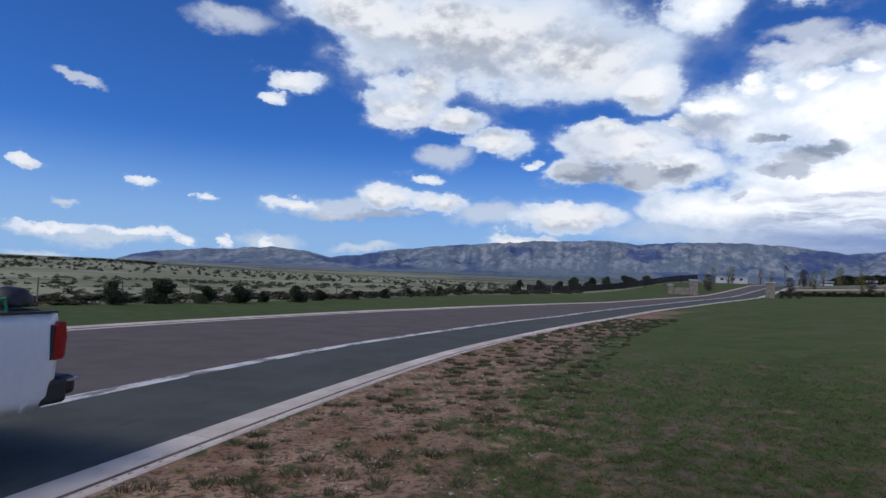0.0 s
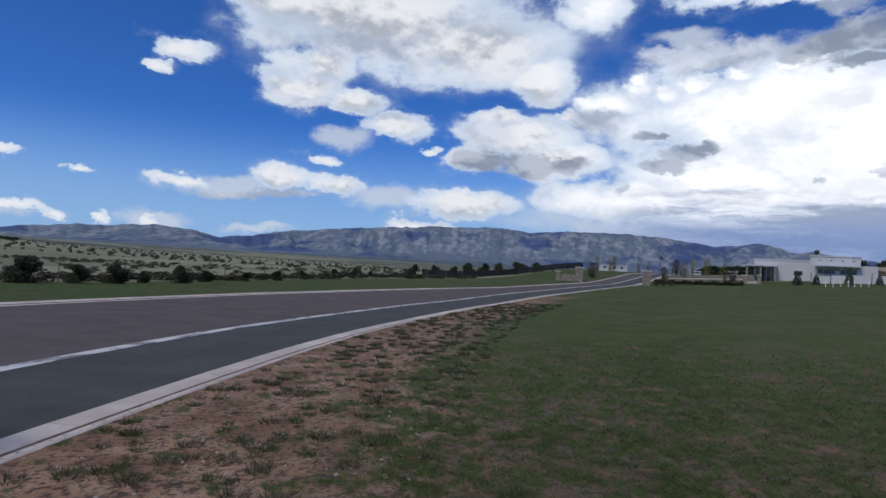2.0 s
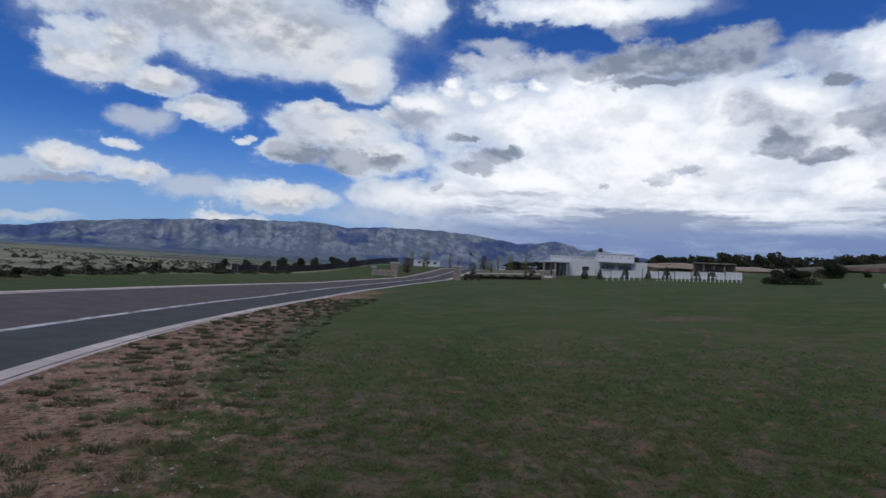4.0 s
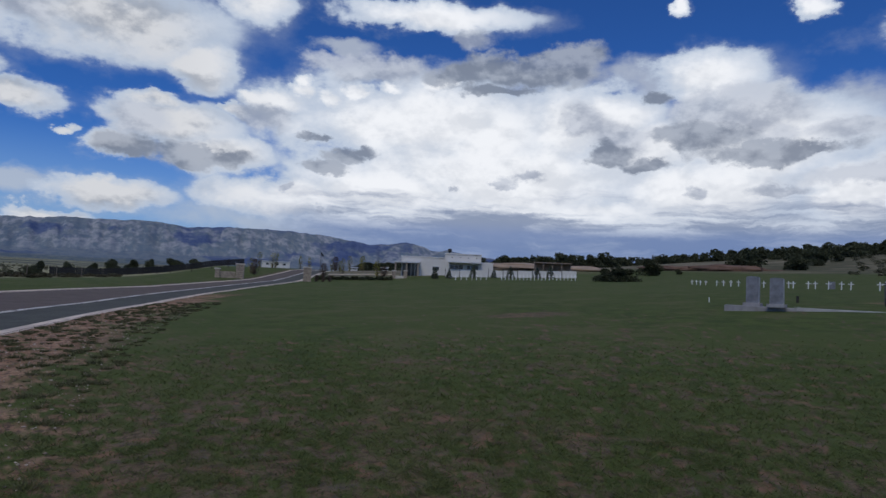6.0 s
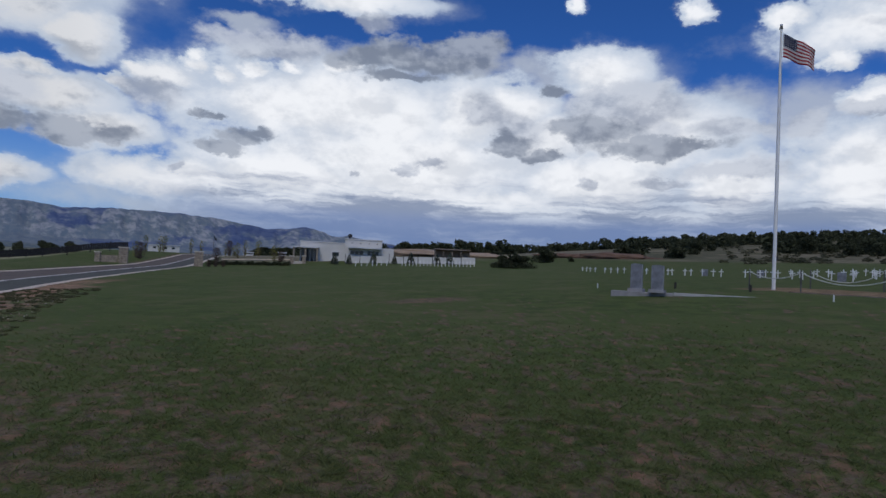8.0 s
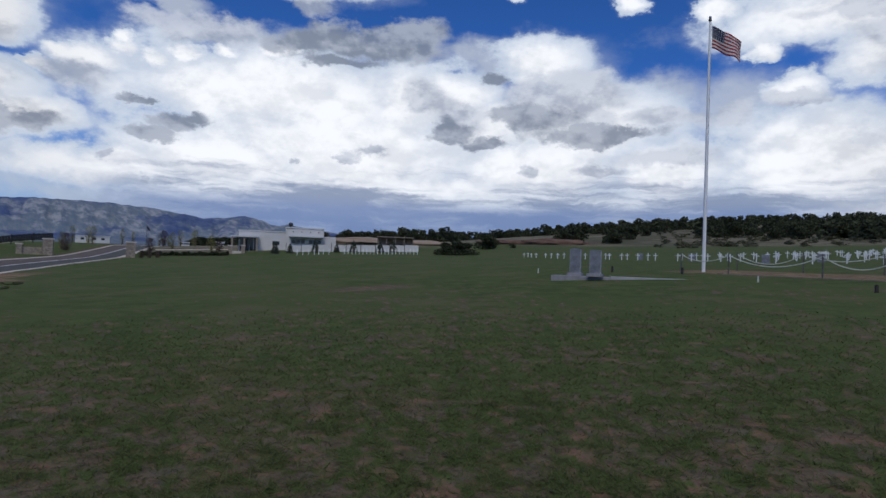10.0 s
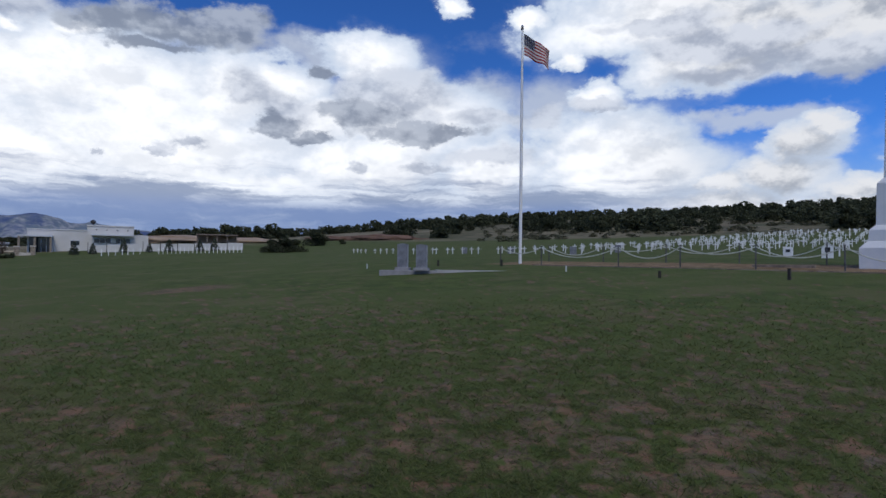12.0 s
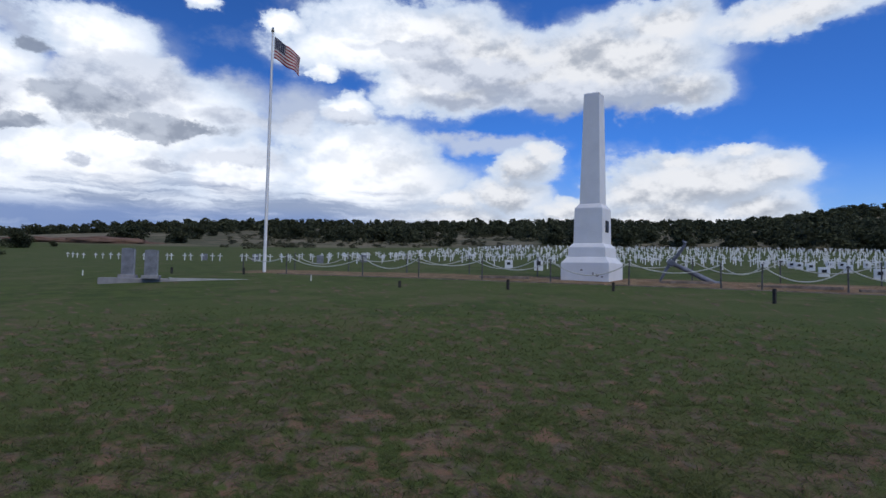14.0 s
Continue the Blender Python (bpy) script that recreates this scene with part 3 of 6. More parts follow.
def frustum(bm, w0, w1, z0, z1):
    a = [bm.verts.new((s * w0, t * w0, z0)) for s, t in ((-1, -1), (1, -1), (1, 1), (-1, 1))]
    b = [bm.verts.new((s * w1, t * w1, z1)) for s, t in ((-1, -1), (1, -1), (1, 1), (-1, 1))]
    for i in range(4):
        bm.faces.new((a[i], a[(i + 1) % 4], b[(i + 1) % 4], b[i]))
    bm.faces.new(a[::-1])
    bm.faces.new(b)


def polar(az, d, ex=0.0, ey=0.0):
    a = radians(az)
    return ex + d * math.sin(a), ey + d * math.cos(a)


def cem(az, d):
    return polar(az, d, 0.4, -0.1)


def stand(ob, x, y, turn=0.0, dz=0.0):
    ob.matrix_world = pose(x, y, float(ground_z(x, y)) + dz, 0, 0, turn)
    return ob


# ---- ground ----
KERB = 3.7


def bend(y):
    """How far the road has swung to the right at y: straight, then a long easy curve up to the gate."""
    y = np.asarray(y, float)
    ys = [-900, 6, 8, 10, 12, 14, 16, 18, 20, 23, 26, 30, 35, 40, 50, 60, 70, 79, 90, 110, 140, 200, 900]
    xs = [0, 0, 0.03, 0.08, 0.17, 0.32, 0.52, 0.80, 1.13, 1.62, 2.13, 2.88, 4.05, 5.35, 8.3, 12.0, 16.2, 20.2, 24.4, 31.5, 41, 59, 260]
    w = 0.4 + 0.06 * np.clip(y, 0, 100)
    return sum(np.interp(y + w * k, ys, xs) for k in (-1.5, -1, -0.5, 0, 0.5, 1, 1.5)) / 7


def narrow(y):
    """By how much the far side of the road draws in before the gate."""
    return np.interp(y, [30, 36, 41, 48, 56, 79], [0, 0.2, 1.0, 2.2, 3.5, 4.3])


def inset(u, y):
    """Sideways shift of a line u metres from the road's middle axis."""
    return narrow(y) * np.clip((-6.9 - u) / 6.9, 0, 1.1)


def road_z(y):
    return interp(y, [-200, 35, 55, 70, 80, 110, 140, 190, 300, 500], [0, 0, 0.35, 0.8, 1.12, 2.85, 3.5, 4.0, 3.0, 0])


def lateral(x, y):
    """Metres to the right of the kerb's outer edge."""
    return np.asarray(x, float) - bend(y) + KERB


def ground_z(x, y):
    x, y = np.asarray(x, float), np.asarray(y, float)
    u = lateral(x, y)
    near = interp(u, [-400, -60, -11, 0, 10, 13, 26, 34, 46, 60, 102, 200, 330, 1000], [-4, -0.6, 0, 0.04, 0.55, 0.72, 1.72, 2.14, 2.78, 3.6, 6.8, 16.8, 28.5, 30])
    near = near + road_z(y)
    r, az = np.hypot(x, y), np.degrees(np.arctan2(x, y))
    hill = interp(az, [-180, -100, -60, -49, -44, -34, -24, -15, 180], [0, 4, 5, 4.5, 6, 2, 1, 0, 0])
    north = interp(r, [0, 60, 130, 300, 700, 1200, 2200, 3300, 4000], [0, -0.3, -0.8, -1, -0.2, 3.5, 14, 28, 32]) + hill * interp(r, [0, 120, 700, 1500], [0, 0, 1, 1.2])
    k = interp(az, [-180, -120, -4, 5, 180], [0, 1, 1, 0, 0]) * np.clip((r - 60) / 70, 0, 1)
    k = np.maximum(k, np.clip((r - 250) / 300, 0, 1) * interp(az, [-180, -120, 22, 34, 180], [0, 1, 1, 0, 0]))
    z = near * (1 - k) + north * k
    z = z + interp(az, [15.6, 17.0, 17.8, 18.6, 19.3, 22, 26], [0, 8.5, 10.5, 8.5, 9.5, 9.5, 0]) * ease(r, 300, 390)
    z = z + 24 * ease(az, 96, 111) * ease(r, 290, 540)
    z = z + 0.05 * (fbm(x * 0.25, y * 0.25, 3) - 0.5) * np.clip(u / 3, 0, 1) * np.clip(1.5 - r / 60, 0, 1)
    under = np.clip(np.minimum(u + 10.65 - narrow(y), -0.12 - u) / 0.2, 0, 1) * (y < 205)
    return z - 0.3 * under


BED_A, BED_B = (23.1, 11.4), (20.5, -5.6)


def bed_depth(x, y):
    """Metres behind the line of the chain fence, and metres along it."""
    dx, dy = BED_A[0] - BED_B[0], BED_A[1] - BED_B[1]
    n = math.hypot(dx, dy)
    return ((x - BED_B[0]) * dy - (y - BED_B[1]) * dx) / n, ((x - BED_B[0]) * dx + (y - BED_B[1]) * dy) / n


def cover(x, y):
    """How much of the ground grass covers, 0 to 1."""
    u = lateral(x, y)
    wob = fbm(x * 0.5, y * 0.5, 11) - 0.5
    strip = ease(u + 2.6 * wob + 1.3 * (fbm(x * 2.1, y * 2.1, 31) - 0.5), 1.5, 3.1)
    strip = np.maximum(strip, ease(np.asarray(y, float) + 3 * wob, 38, 52))
    fine = fbm(x * 6.6, y * 6.6, 21, 4)
    broad = fbm(x * 0.42, y * 0.42, 41)
    finer = fbm(x * 13.5, y * 13.5, 23, 3)
    lawn = ease(0.40 * fine + 0.46 * finer + 0.14 * broad + 0.0075 * np.clip(np.hypot(x, y) - 4, 0, 40), 0.39, 0.60)
    weeds = ease(fine, 0.60, 0.72) * 0.8
    c = weeds + (lawn - weeds) * strip
    left = u < -5.5
    c = np.where(left, ease(-u - 11.0 + narrow(y) + 0.8 * wob, 0.0, 0.5), c)
    d, s = bed_depth(x, y)
    bed = ease(d + wob, -0.5, 0.1) * ease(3.6 - d + wob, 0, 0.5) * ease(s, -7, -5) * ease(21 - s, 0, 1.5)
    worn = ease(np.hypot((x - 11.6) / 1.7, (y - 17.7) / 1.1) + 1.2 * wob + 0.8 * (fine - 0.5), 1.2, 0.5)
    return c * (1 - 0.7 * bed) * (1 - 0.85 * worn)


def soil(x, y):
    """Bare reddish earth: the strip along the kerb and the fenced bed."""
    u = lateral(x, y)
    wob = fbm(x * 0.5, y * 0.5, 11) - 0.5
    d, s = bed_depth(x, y)
    bed = ease(d, -0.8, -0.2) * ease(4 - d, 0, 0.6) * ease(s, -7, -5) * ease(21 - s, 0, 1.5)
    return np.clip(ease(4.2 - u + 2 * wob, 0, 2.2) * ease(np.asarray(y, float), 54, 42) + bed, 0.12, 1)


def dryness(x, y):
    u = lateral(x, y)
    wob = 6 * (fbm(x * 0.05, y * 0.05, 51) - 0.5)
    west = ease(-u - 20.8 + 0.3 * wob, 0, 2)
    north = ease(np.asarray(y, float) - 84 - 0.25 * np.abs(x) + wob, 0, 6) * (u > 0.6)
    return np.clip(west + north, 0, 1)


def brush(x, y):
    """Olive and tan rough grazing on the eastern hill, darkened partly for cloud shade."""
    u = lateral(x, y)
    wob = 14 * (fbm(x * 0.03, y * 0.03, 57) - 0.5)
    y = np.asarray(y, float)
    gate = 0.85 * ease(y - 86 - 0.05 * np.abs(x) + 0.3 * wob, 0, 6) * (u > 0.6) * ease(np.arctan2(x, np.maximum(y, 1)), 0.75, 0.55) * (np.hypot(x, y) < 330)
    return np.maximum(gate, shaded_hill_brush(x, y, u, wob))


def shaded_hill_brush(x, y, u, wob):
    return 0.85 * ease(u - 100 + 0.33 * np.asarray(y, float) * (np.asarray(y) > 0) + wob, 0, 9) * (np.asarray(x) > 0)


def woods(x, y):
    """Dark belts of trees across the far northern plain."""
    r = np.hypot(x, y)
    a = np.degrees(np.arctan2(x, y))
    belt = fbm(a * 0.10 + 7, np.log(np.maximum(r, 1)) * 7.0, 91, 5)
    return ease(belt, 0.50, 0.58) * ease(r, 700, 1100) * 0.9


def build_ground():
    na = 960
    rs = np.concatenate([[0.4], np.geomspace(0.8, 60, 190), np.geomspace(61.5, 4850, 110)])
    an = np.arange(na) * 2 * np.pi / na
    A, Rr = np.meshgrid(an, rs)
    X, Y = (Rr * np.sin(A)).ravel(), (Rr * np.cos(A)).ravel()
    X, Y = np.concatenate([[0], X]), np.concatenate([[0], Y])
    Z = ground_z(X, Y)
    co = np.stack([X, Y, Z], 1)
    nr = len(rs)
    i, j = np.meshgrid(np.arange(nr - 1), np.arange(na), indexing="ij")
    a, b, jn = 1 + i * na, 1 + (i + 1) * na, (j + 1) % na
    quads = np.stack([a + j, a + jn, b + jn, b + j], -1).reshape(-1, 4)
    tris = np.array([(0, 1 + (k + 1) % na, 1 + k) for k in range(na)])
    me = bpy.data.meshes.new("ground")
    me.vertices.add(len(co))
    me.vertices.foreach_set("co", co.reshape(-1).astype(np.float32))
    idx = np.concatenate([quads[:, ::-1].reshape(-1), tris[:, ::-1].reshape(-1)]).astype(np.int32)
    tot = np.concatenate([np.full(len(quads), 4), np.full(len(tris), 3)]).astype(np.int32)
    me.loops.add(len(idx))
    me.loops.foreach_set("vertex_index", idx)
    me.polygons.add(len(tot))
    me.polygons.foreach_set("loop_start", np.concatenate([[0], np.cumsum(tot)[:-1]]).astype(np.int32))
    me.polygons.foreach_set("loop_total", tot)
    me.materials.append(M_GROUND)
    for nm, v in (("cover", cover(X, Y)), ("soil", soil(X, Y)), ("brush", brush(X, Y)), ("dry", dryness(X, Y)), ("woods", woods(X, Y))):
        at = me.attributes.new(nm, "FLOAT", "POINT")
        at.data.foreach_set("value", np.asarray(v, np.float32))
    me.update()
    me.validate()
    me.shade_smooth()
    return tagged(new("ground", me), "patchy green lawn over reddish bare dirt", "ground", kind="structure")


build_ground()


def ribbon(name, profile, material, y0=-80, y1=200, n=401, skirt=0.22):
    """A strip that follows the road; profile: (metres across, height) from left to right."""
    prof = [(profile[0][0], -skirt), *profile, (profile[-1][0], -skirt)]
    ys = np.linspace(y0, y1, n)
    c, z = bend(ys), road_z(ys)
    vs = [(float(c[i]) + u + float(inset(u, ys[i])), float(ys[i]), float(z[i]) + h) for i in range(n) for u, h in prof]
    k = len(prof)
    fs = [(i * k + m, i * k + m + 1, (i + 1) * k + m + 1, (i + 1) * k + m) for i in range(n - 1) for m in range(k - 1)]
    return link(name, vs, fs, material)


tagged(ribbon("road", [(-13.95, 0.0), (-10.4, 0.05), (-6.7, 0.0)], M_ASPHALT), "worn brown-grey asphalt road lane", "road", kind="structure")
tagged(ribbon("road_shoulder", [(-6.7, 0.0), (-4.28, -0.015)], M_ASPHALT2), "darker blue-grey asphalt shoulder along the kerb", "road shoulder", kind="structure")
tagged(ribbon("road_line", [(-6.89, 0.007), (-6.62, 0.007)], M_LINE), "worn white painted line along the road", "road line", kind="structure")


def kerb(side):
    """Poured in lengths with open joints: a gutter pan, a dirty crack and a low kerb."""
    s = 1 if side > 0 else -1
    out, inn = (-3.7, -4.29) if side > 0 else (-14.55, -13.95)
    length, y = 3.05, -40.0
    holder = new("kerb")
    tagged(holder, "pale concrete kerb and gutter with a dirty crack", "kerb", kind="structure")
    while y < 170:
        bm = bmesh.new()
        rows = []
        for f in (0, 0.5, 1):
            yy = y + 0.008 + (length - 0.016) * f
            c, z = float(bend(yy)), float(road_z(yy))
            prof = [(inn, -0.2), (inn, 0.004), (inn + s * 0.34, -0.006), (inn + s * 0.37, -0.03), (inn + s * 0.40, 0.012), (out - s * 0.03, 0.055), (out, 0.04), (out, -0.2)]
            rows.append([bm.verts.new((c + u + float(inset(u, yy)), yy, z + h)) for u, h in prof])
        for a, b in zip(rows, rows[1:]):
            for m in range(len(a) - 1):
                bm.faces.new((a[m], a[m + 1], b[m + 1], b[m]))
        bm.faces.new(rows[0])
        bm.faces.new(rows[-1][::-1])
        part("kerb_stone", bm, M_KERB, holder)
        y += length
    crack = ribbon("crack", [(inn + 0.33, 0.004), (inn + 0.39, 0.008)] if s > 0 else [(inn - 0.39, 0.008), (inn - 0.33, 0.004)], M_CRACK, -40, 60, 201, 0.02)
    crack.parent = holder


kerb(1)
kerb(-1)


def mountains():
    ridge_az = [-75, -52, -43.3, -41.0, -37.6, -30.7, -27.7, -25.4, -22.6, -19.6, -16.5, -11.8, -7.2, -0.2, 2.2, 5.5, 9.9, 11.9, 14, 15.4, 17.9, 19.8, 21.2, 23.2, 24.2, 25, 26.6, 35, 50]
    ridge_el = [0.2, 0.2, 0.47, 1.24, 1.68, 2.26, 2.12, 1.57, 2.01, 2.61, 2.96, 3.41, 3.78, 4.04, 3.74, 4.01, 4.03, 3.96, 3.78, 3.55, 3.28, 3.38, 3.66, 3.12, 2.88, 3.07, 2.77, 1.8, 1.0]
    n, k = 700, 44
    vs, fs, rise = [], [], []
    for i in range(n + 1):
        az = -75 + 125 * i / n
        top = float(interp(az, ridge_az, ridge_el)) + 0.10 * noise.fractal(Vector((az * 0.9, 3.3, 0.2)), 0.9, 2.1, 5)
        for j in range(k + 1):
            f = j / k
            d = 3000 + 1500 * f
            ribs = 1 - abs(noise.fractal(Vector((az * 0.55, f * 0.8, 4.0)), 0.85, 2.1, 5))
            apron = 0.30 * (f / 0.6) ** 1.6 if f < 0.6 else 0.30 + 0.70 * float(ease(f, 0.52, 0.97)) ** 0.9
            shape = apron * (1 - 0.32 * (1 - ribs) * float(ease(f, 0.15, 0.6)) * float(ease(1 - f, 0.0, 0.25)))
            x, y = polar(az, d)
            vs.append((x, y, 22 + (4500 * math.tan(radians(max(top, 0.05))) - 22) * shape - 8 * (f < 0.02)))
            rise.append(f)
    for i in range(n):
        for j in range(k):
            a = i * (k + 1) + j
            fs.append((a, a + k + 1, a + k + 2, a + 1))
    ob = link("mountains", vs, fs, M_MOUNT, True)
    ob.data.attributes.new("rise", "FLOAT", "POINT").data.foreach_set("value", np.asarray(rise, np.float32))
    tagged(ob, "distant mesa mountains, haze-blue in colour, with pale cliffs", "mountains", kind="structure")


mountains()
# ---- plants ----
def leaf_cards(n, size, shape, seed):
    """Loose leaf clumps: small bent quads spread over a crown. shape(rng) gives a place in it."""
    rng = np.random.default_rng(seed)
    c = np.array([shape(rng) for _ in range(n)])
    d1 = rng.normal(size=(n, 3))
    d1 /= np.linalg.norm(d1, axis=1)[:, None]
    d2 = np.cross(d1, rng.normal(size=(n, 3)))
    d2 /= np.linalg.norm(d2, axis=1)[:, None]
    s = (size * rng.uniform(0.6, 1.4, n))[:, None]
    return np.stack([c - d1 * s, c + d2 * s * 0.55, c + d1 * s, c - d2 * s * 0.55], 1)


def lumpy(rng_seed, lumps=9):
    """A rounded, uneven crown of several lumps, about 1 wide and 1 high."""
    r0 = np.random.default_rng(rng_seed)
    cs = []
    for k in range(lumps):
        z = 0.10 + 0.66 * ((k * 0.618) % 1.0) + r0.uniform(-0.04, 0.04)
        a, reach = k * 2.4 + r0.uniform(-0.4, 0.4), r0.uniform(0.08, 0.30) * (1.25 - z)
        cs.append((reach * math.cos(a), reach * math.sin(a), z))
    rr = [r0.uniform(0.17, 0.27) * (1.15 - 0.5 * c[2]) for c in cs]

    def shape(rng):
        k = rng.integers(lumps)
        v = rng.normal(size=3)
        v /= np.linalg.norm(v)
        v = v * rr[k] * rng.uniform(0.75, 1.08)
        return np.array(cs[k]) + v * np.array([1.1, 1.1, 0.95])

    return shape


def cone_shape(rng):
    h = 1 - math.sqrt(rng.uniform(0.0, 1.0)) * 0.92
    tier = 0.75 + 0.35 * abs(math.sin(h * 26))
    r = 0.36 * (1 - h) ** 0.8 * tier * math.sqrt(rng.uniform(0.3, 1))
    a = rng.uniform(0, 2 * math.pi)
    return np.array([r * math.cos(a), r * math.sin(a), h])


def open_shape(rng):
    """A loose upright crown that starts low and thins towards its top."""
    h = rng.uniform(0.06, 1.0)
    a = rng.uniform(0, 2 * math.pi)
    reach = 0.66 * math.sqrt(h * max(1.06 - h, 0)) * (0.72 + 0.28 * math.sin(3 * a + 9 * h)) * math.sqrt(rng.uniform(0.1, 1))
    return np.array([reach * math.cos(a), reach * math.sin(a), h])


def trunk_bm(h, r):
    bm = bmesh.new()
    rod(bm, (0, 0, -0.12), (0.02 * h, 0, h * 0.5), r, r * 0.6)
    for k in range(5):
        a = k * 2.4
        z = h * (0.12 + 0.08 * k)
        rod(bm, (0.01, 0, z), (0.24 * h * math.cos(a), 0.24 * h * math.sin(a), z + 0.26 * h), r * 0.5, r * 0.15, 6)
    return bm


CROWNS = {}


def crown_mesh(kind, v):
    key = (kind, v)
    if key not in CROWNS:
        if kind == "juniper":
            q, m = leaf_cards(3600, 0.034, lumpy(v + 5, 13), v), M_LEAF
        elif kind == "pine":
            q, m = leaf_cards(1000, 0.036, cone_shape, v), M_PINE
        elif kind == "aspen":
            q, m = leaf_cards(420, 0.028, open_shape, v), M_ASPEN
        else:
            q, m = leaf_cards(900, 0.030, open_shape, v), M_TWIG
        CROWNS[key] = tri_mesh("crown", q, m, 4)
    return CROWNS[key]


def tree(name, kind, x, y, h, w, label, category, group="", v=0):
    t = new(name)
    part("trunk", trunk_bm(1.0, 0.05), M_TRUNK, t)
    c = new("crown", crown_mesh(kind, v))
    c.parent = t
    tagged(t, label, category, group)
    t.matrix_world = pose(x, y, float(ground_z(x, y)) - 0.05, 0, 0, v * 67 + x * 11) @ Matrix.Diagonal((w, w, h, 1))
    return t


def by_angle(name, kind, az, top, wide, d, label, category, group="", v=0):
    """A tree d metres off whose top stands at that angle above the eye's level, and that many degrees wide."""
    x, y = polar(az, d, 0.1, 0)
    h = 1.73 + d * math.tan(radians(top)) - float(ground_z(x, y))
    h = max(h, 0.6 if d < 120 else 3.0)
    tree(name, kind, x, y, h, min(d * radians(wide), 1.5 * h), label, category, group, v)


for k, (az, top, wide, d) in enumerate(((-28.3, -0.78, 2.1, 41), (-26.3, -1.15, 1.6, 43.5), (-23.2, -1.12, 1.4, 46.5), (-20.5, -0.85, 1.3, 49.5), (-18.3, -0.75, 2.1, 56), (-33.2, -0.9, 2.4, 38), (-35.9, -1.0, 2.0, 37), (-39.5, -0.45, 3.2, 36), (-43.0, -0.85, 2.2, 34), (-31.2, -1.5, 1.2, 40))):
    by_angle("bush", "juniper", az, top, wide, d, "round dark juniper bush at the lawn's edge", "bush", "bushes along the far lawn", k % 4)
for k, (az, top, wide, d) in enumerate(((-15.4, -0.45, 1.9, 62), (-13.6, -0.2, 2.4, 63), (-10.0, -0.4, 1.8, 72), (-8.6, 0.05, 2.0, 74), (-12.2, -0.5, 1.6, 68), (3.0, 1.25, 2.6, 112), (1.2, 0.75, 1.5, 125))):
    by_angle("juniper_tree", "juniper", az, top, wide, d, "dark juniper tree behind the fenced lawn", "tree", "junipers beyond the road", k % 4)
for k, (az, top, wide, d) in enumerate(((-6.4, 0.5, 1.5, 150), (-4.6, 0.55, 1.2, 170), (-3.2, 0.95, 1.6, 180), (-1.8, 0.95, 1.5, 185), (-0.4, 1.05, 1.3, 190), (1.6, 1.1, 2.0, 200), (-8.2, 0.5, 1.1, 160))):
    by_angle("juniper_tree", "juniper", az, top, wide, d, "far dark juniper tree on pale dry grass", "tree", "far junipers", (k + 1) % 4)
for k, (az, top, wide) in enumerate(((24.0, 1.62, 0.95), (25.3, 1.5, 0.8), (27.5, 1.9, 0.95), (29.4, 1.65, 0.75), (30.9, 2.0, 1.0), (33.3, 1.95, 1.0), (34.5, 2.2, 1.0))):
    by_angle("young_pine", "pine", az, top, wide * 1.3, 88, "young pine tree beside a white wall", "tree", "young pines by the wall", k % 3)
for k, (az, top, wide, d) in enumerate(((7.6, 1.5, 1.0, 96), (8.3, 1.7, 0.7, 120), (9.4, 1.85, 0.9, 125), (11.8, 1.7, 0.6, 130), (15.3, 1.6, 0.8, 118), (16.2, 1.5, 0.8, 122), (18.7, 1.85, 1.0, 97), (15.6, 1.9, 0.9, 104), (17.4, 1.85, 0.7, 120), (9.7, 1.6, 0.8, 120), (14.6, 1.8, 0.7, 150), (17.2, 1.65, 0.7, 140), (12.6, 1.6, 0.6, 130))):
    by_angle("sapling", "aspen", az, top, wide * 1.25, d, "thin sapling with yellow-green spring leaves", "tree", "saplings by the entrance", k % 3)
for k, (az, top, wide, d) in enumerate(((7.9, 1.4, 1.2, 92), (13.9, 1.35, 1.0, 95), (19.3, 1.35, 1.1, 97), (14.9, 1.5, 0.9, 128))):
    by_angle("bare_shrub", "twig", az, top, wide * 1.3, d, "brown bare-twigged shrub near the gate", "shrub", "bare shrubs", k % 2)
for k, az in enumerate((13.3, 13.9, 14.5)):
    by_angle("low_shrub", "twig", az, 0.28, 0.9, 80, "low brown shrub at the gate pillar", "shrub", "low shrubs", k % 2)
for k, (az, d, h, w) in enumerate(((39.35, 75, 1.75, 3.2), (40.2, 74, 2.05, 3.6), (41.1, 75, 1.8, 3.2))):
    tree("juniper_bush", "juniper", *polar(az, d, 0.1), h, w, "broad dark juniper bush on the lawn", "bush", "bushes by the white markers", k)
for k, (az, top, wide, d) in enumerate(((43.1, 3.3, 2.9, 112), (30.2, 3.05, 2.0, 165), (31.6, 3.0, 2.2, 170), (33.9, 3.1, 1.8, 175), (36.4, 3.3, 1.4, 180), (37.9, 3.4, 1.5, 180), (55.8, 4.1, 2.4, 165), (45.4, 2.3, 1.0, 118), (64.0, 4.6, 2.6, 160), (68.8, 4.7, 2.6, 158), (73.5, 4.3, 2.4, 150), (78, 4.4, 2.6, 150), (85, 4.3, 2.6, 150), (95.5, 4.5, 2.4, 150), (101, 4.4, 2.4, 152))):
    by_angle("juniper_tree", "juniper", az, top, wide * 1.2, d, "dark juniper tree on the hillside", "tree", "hillside junipers", k % 4)


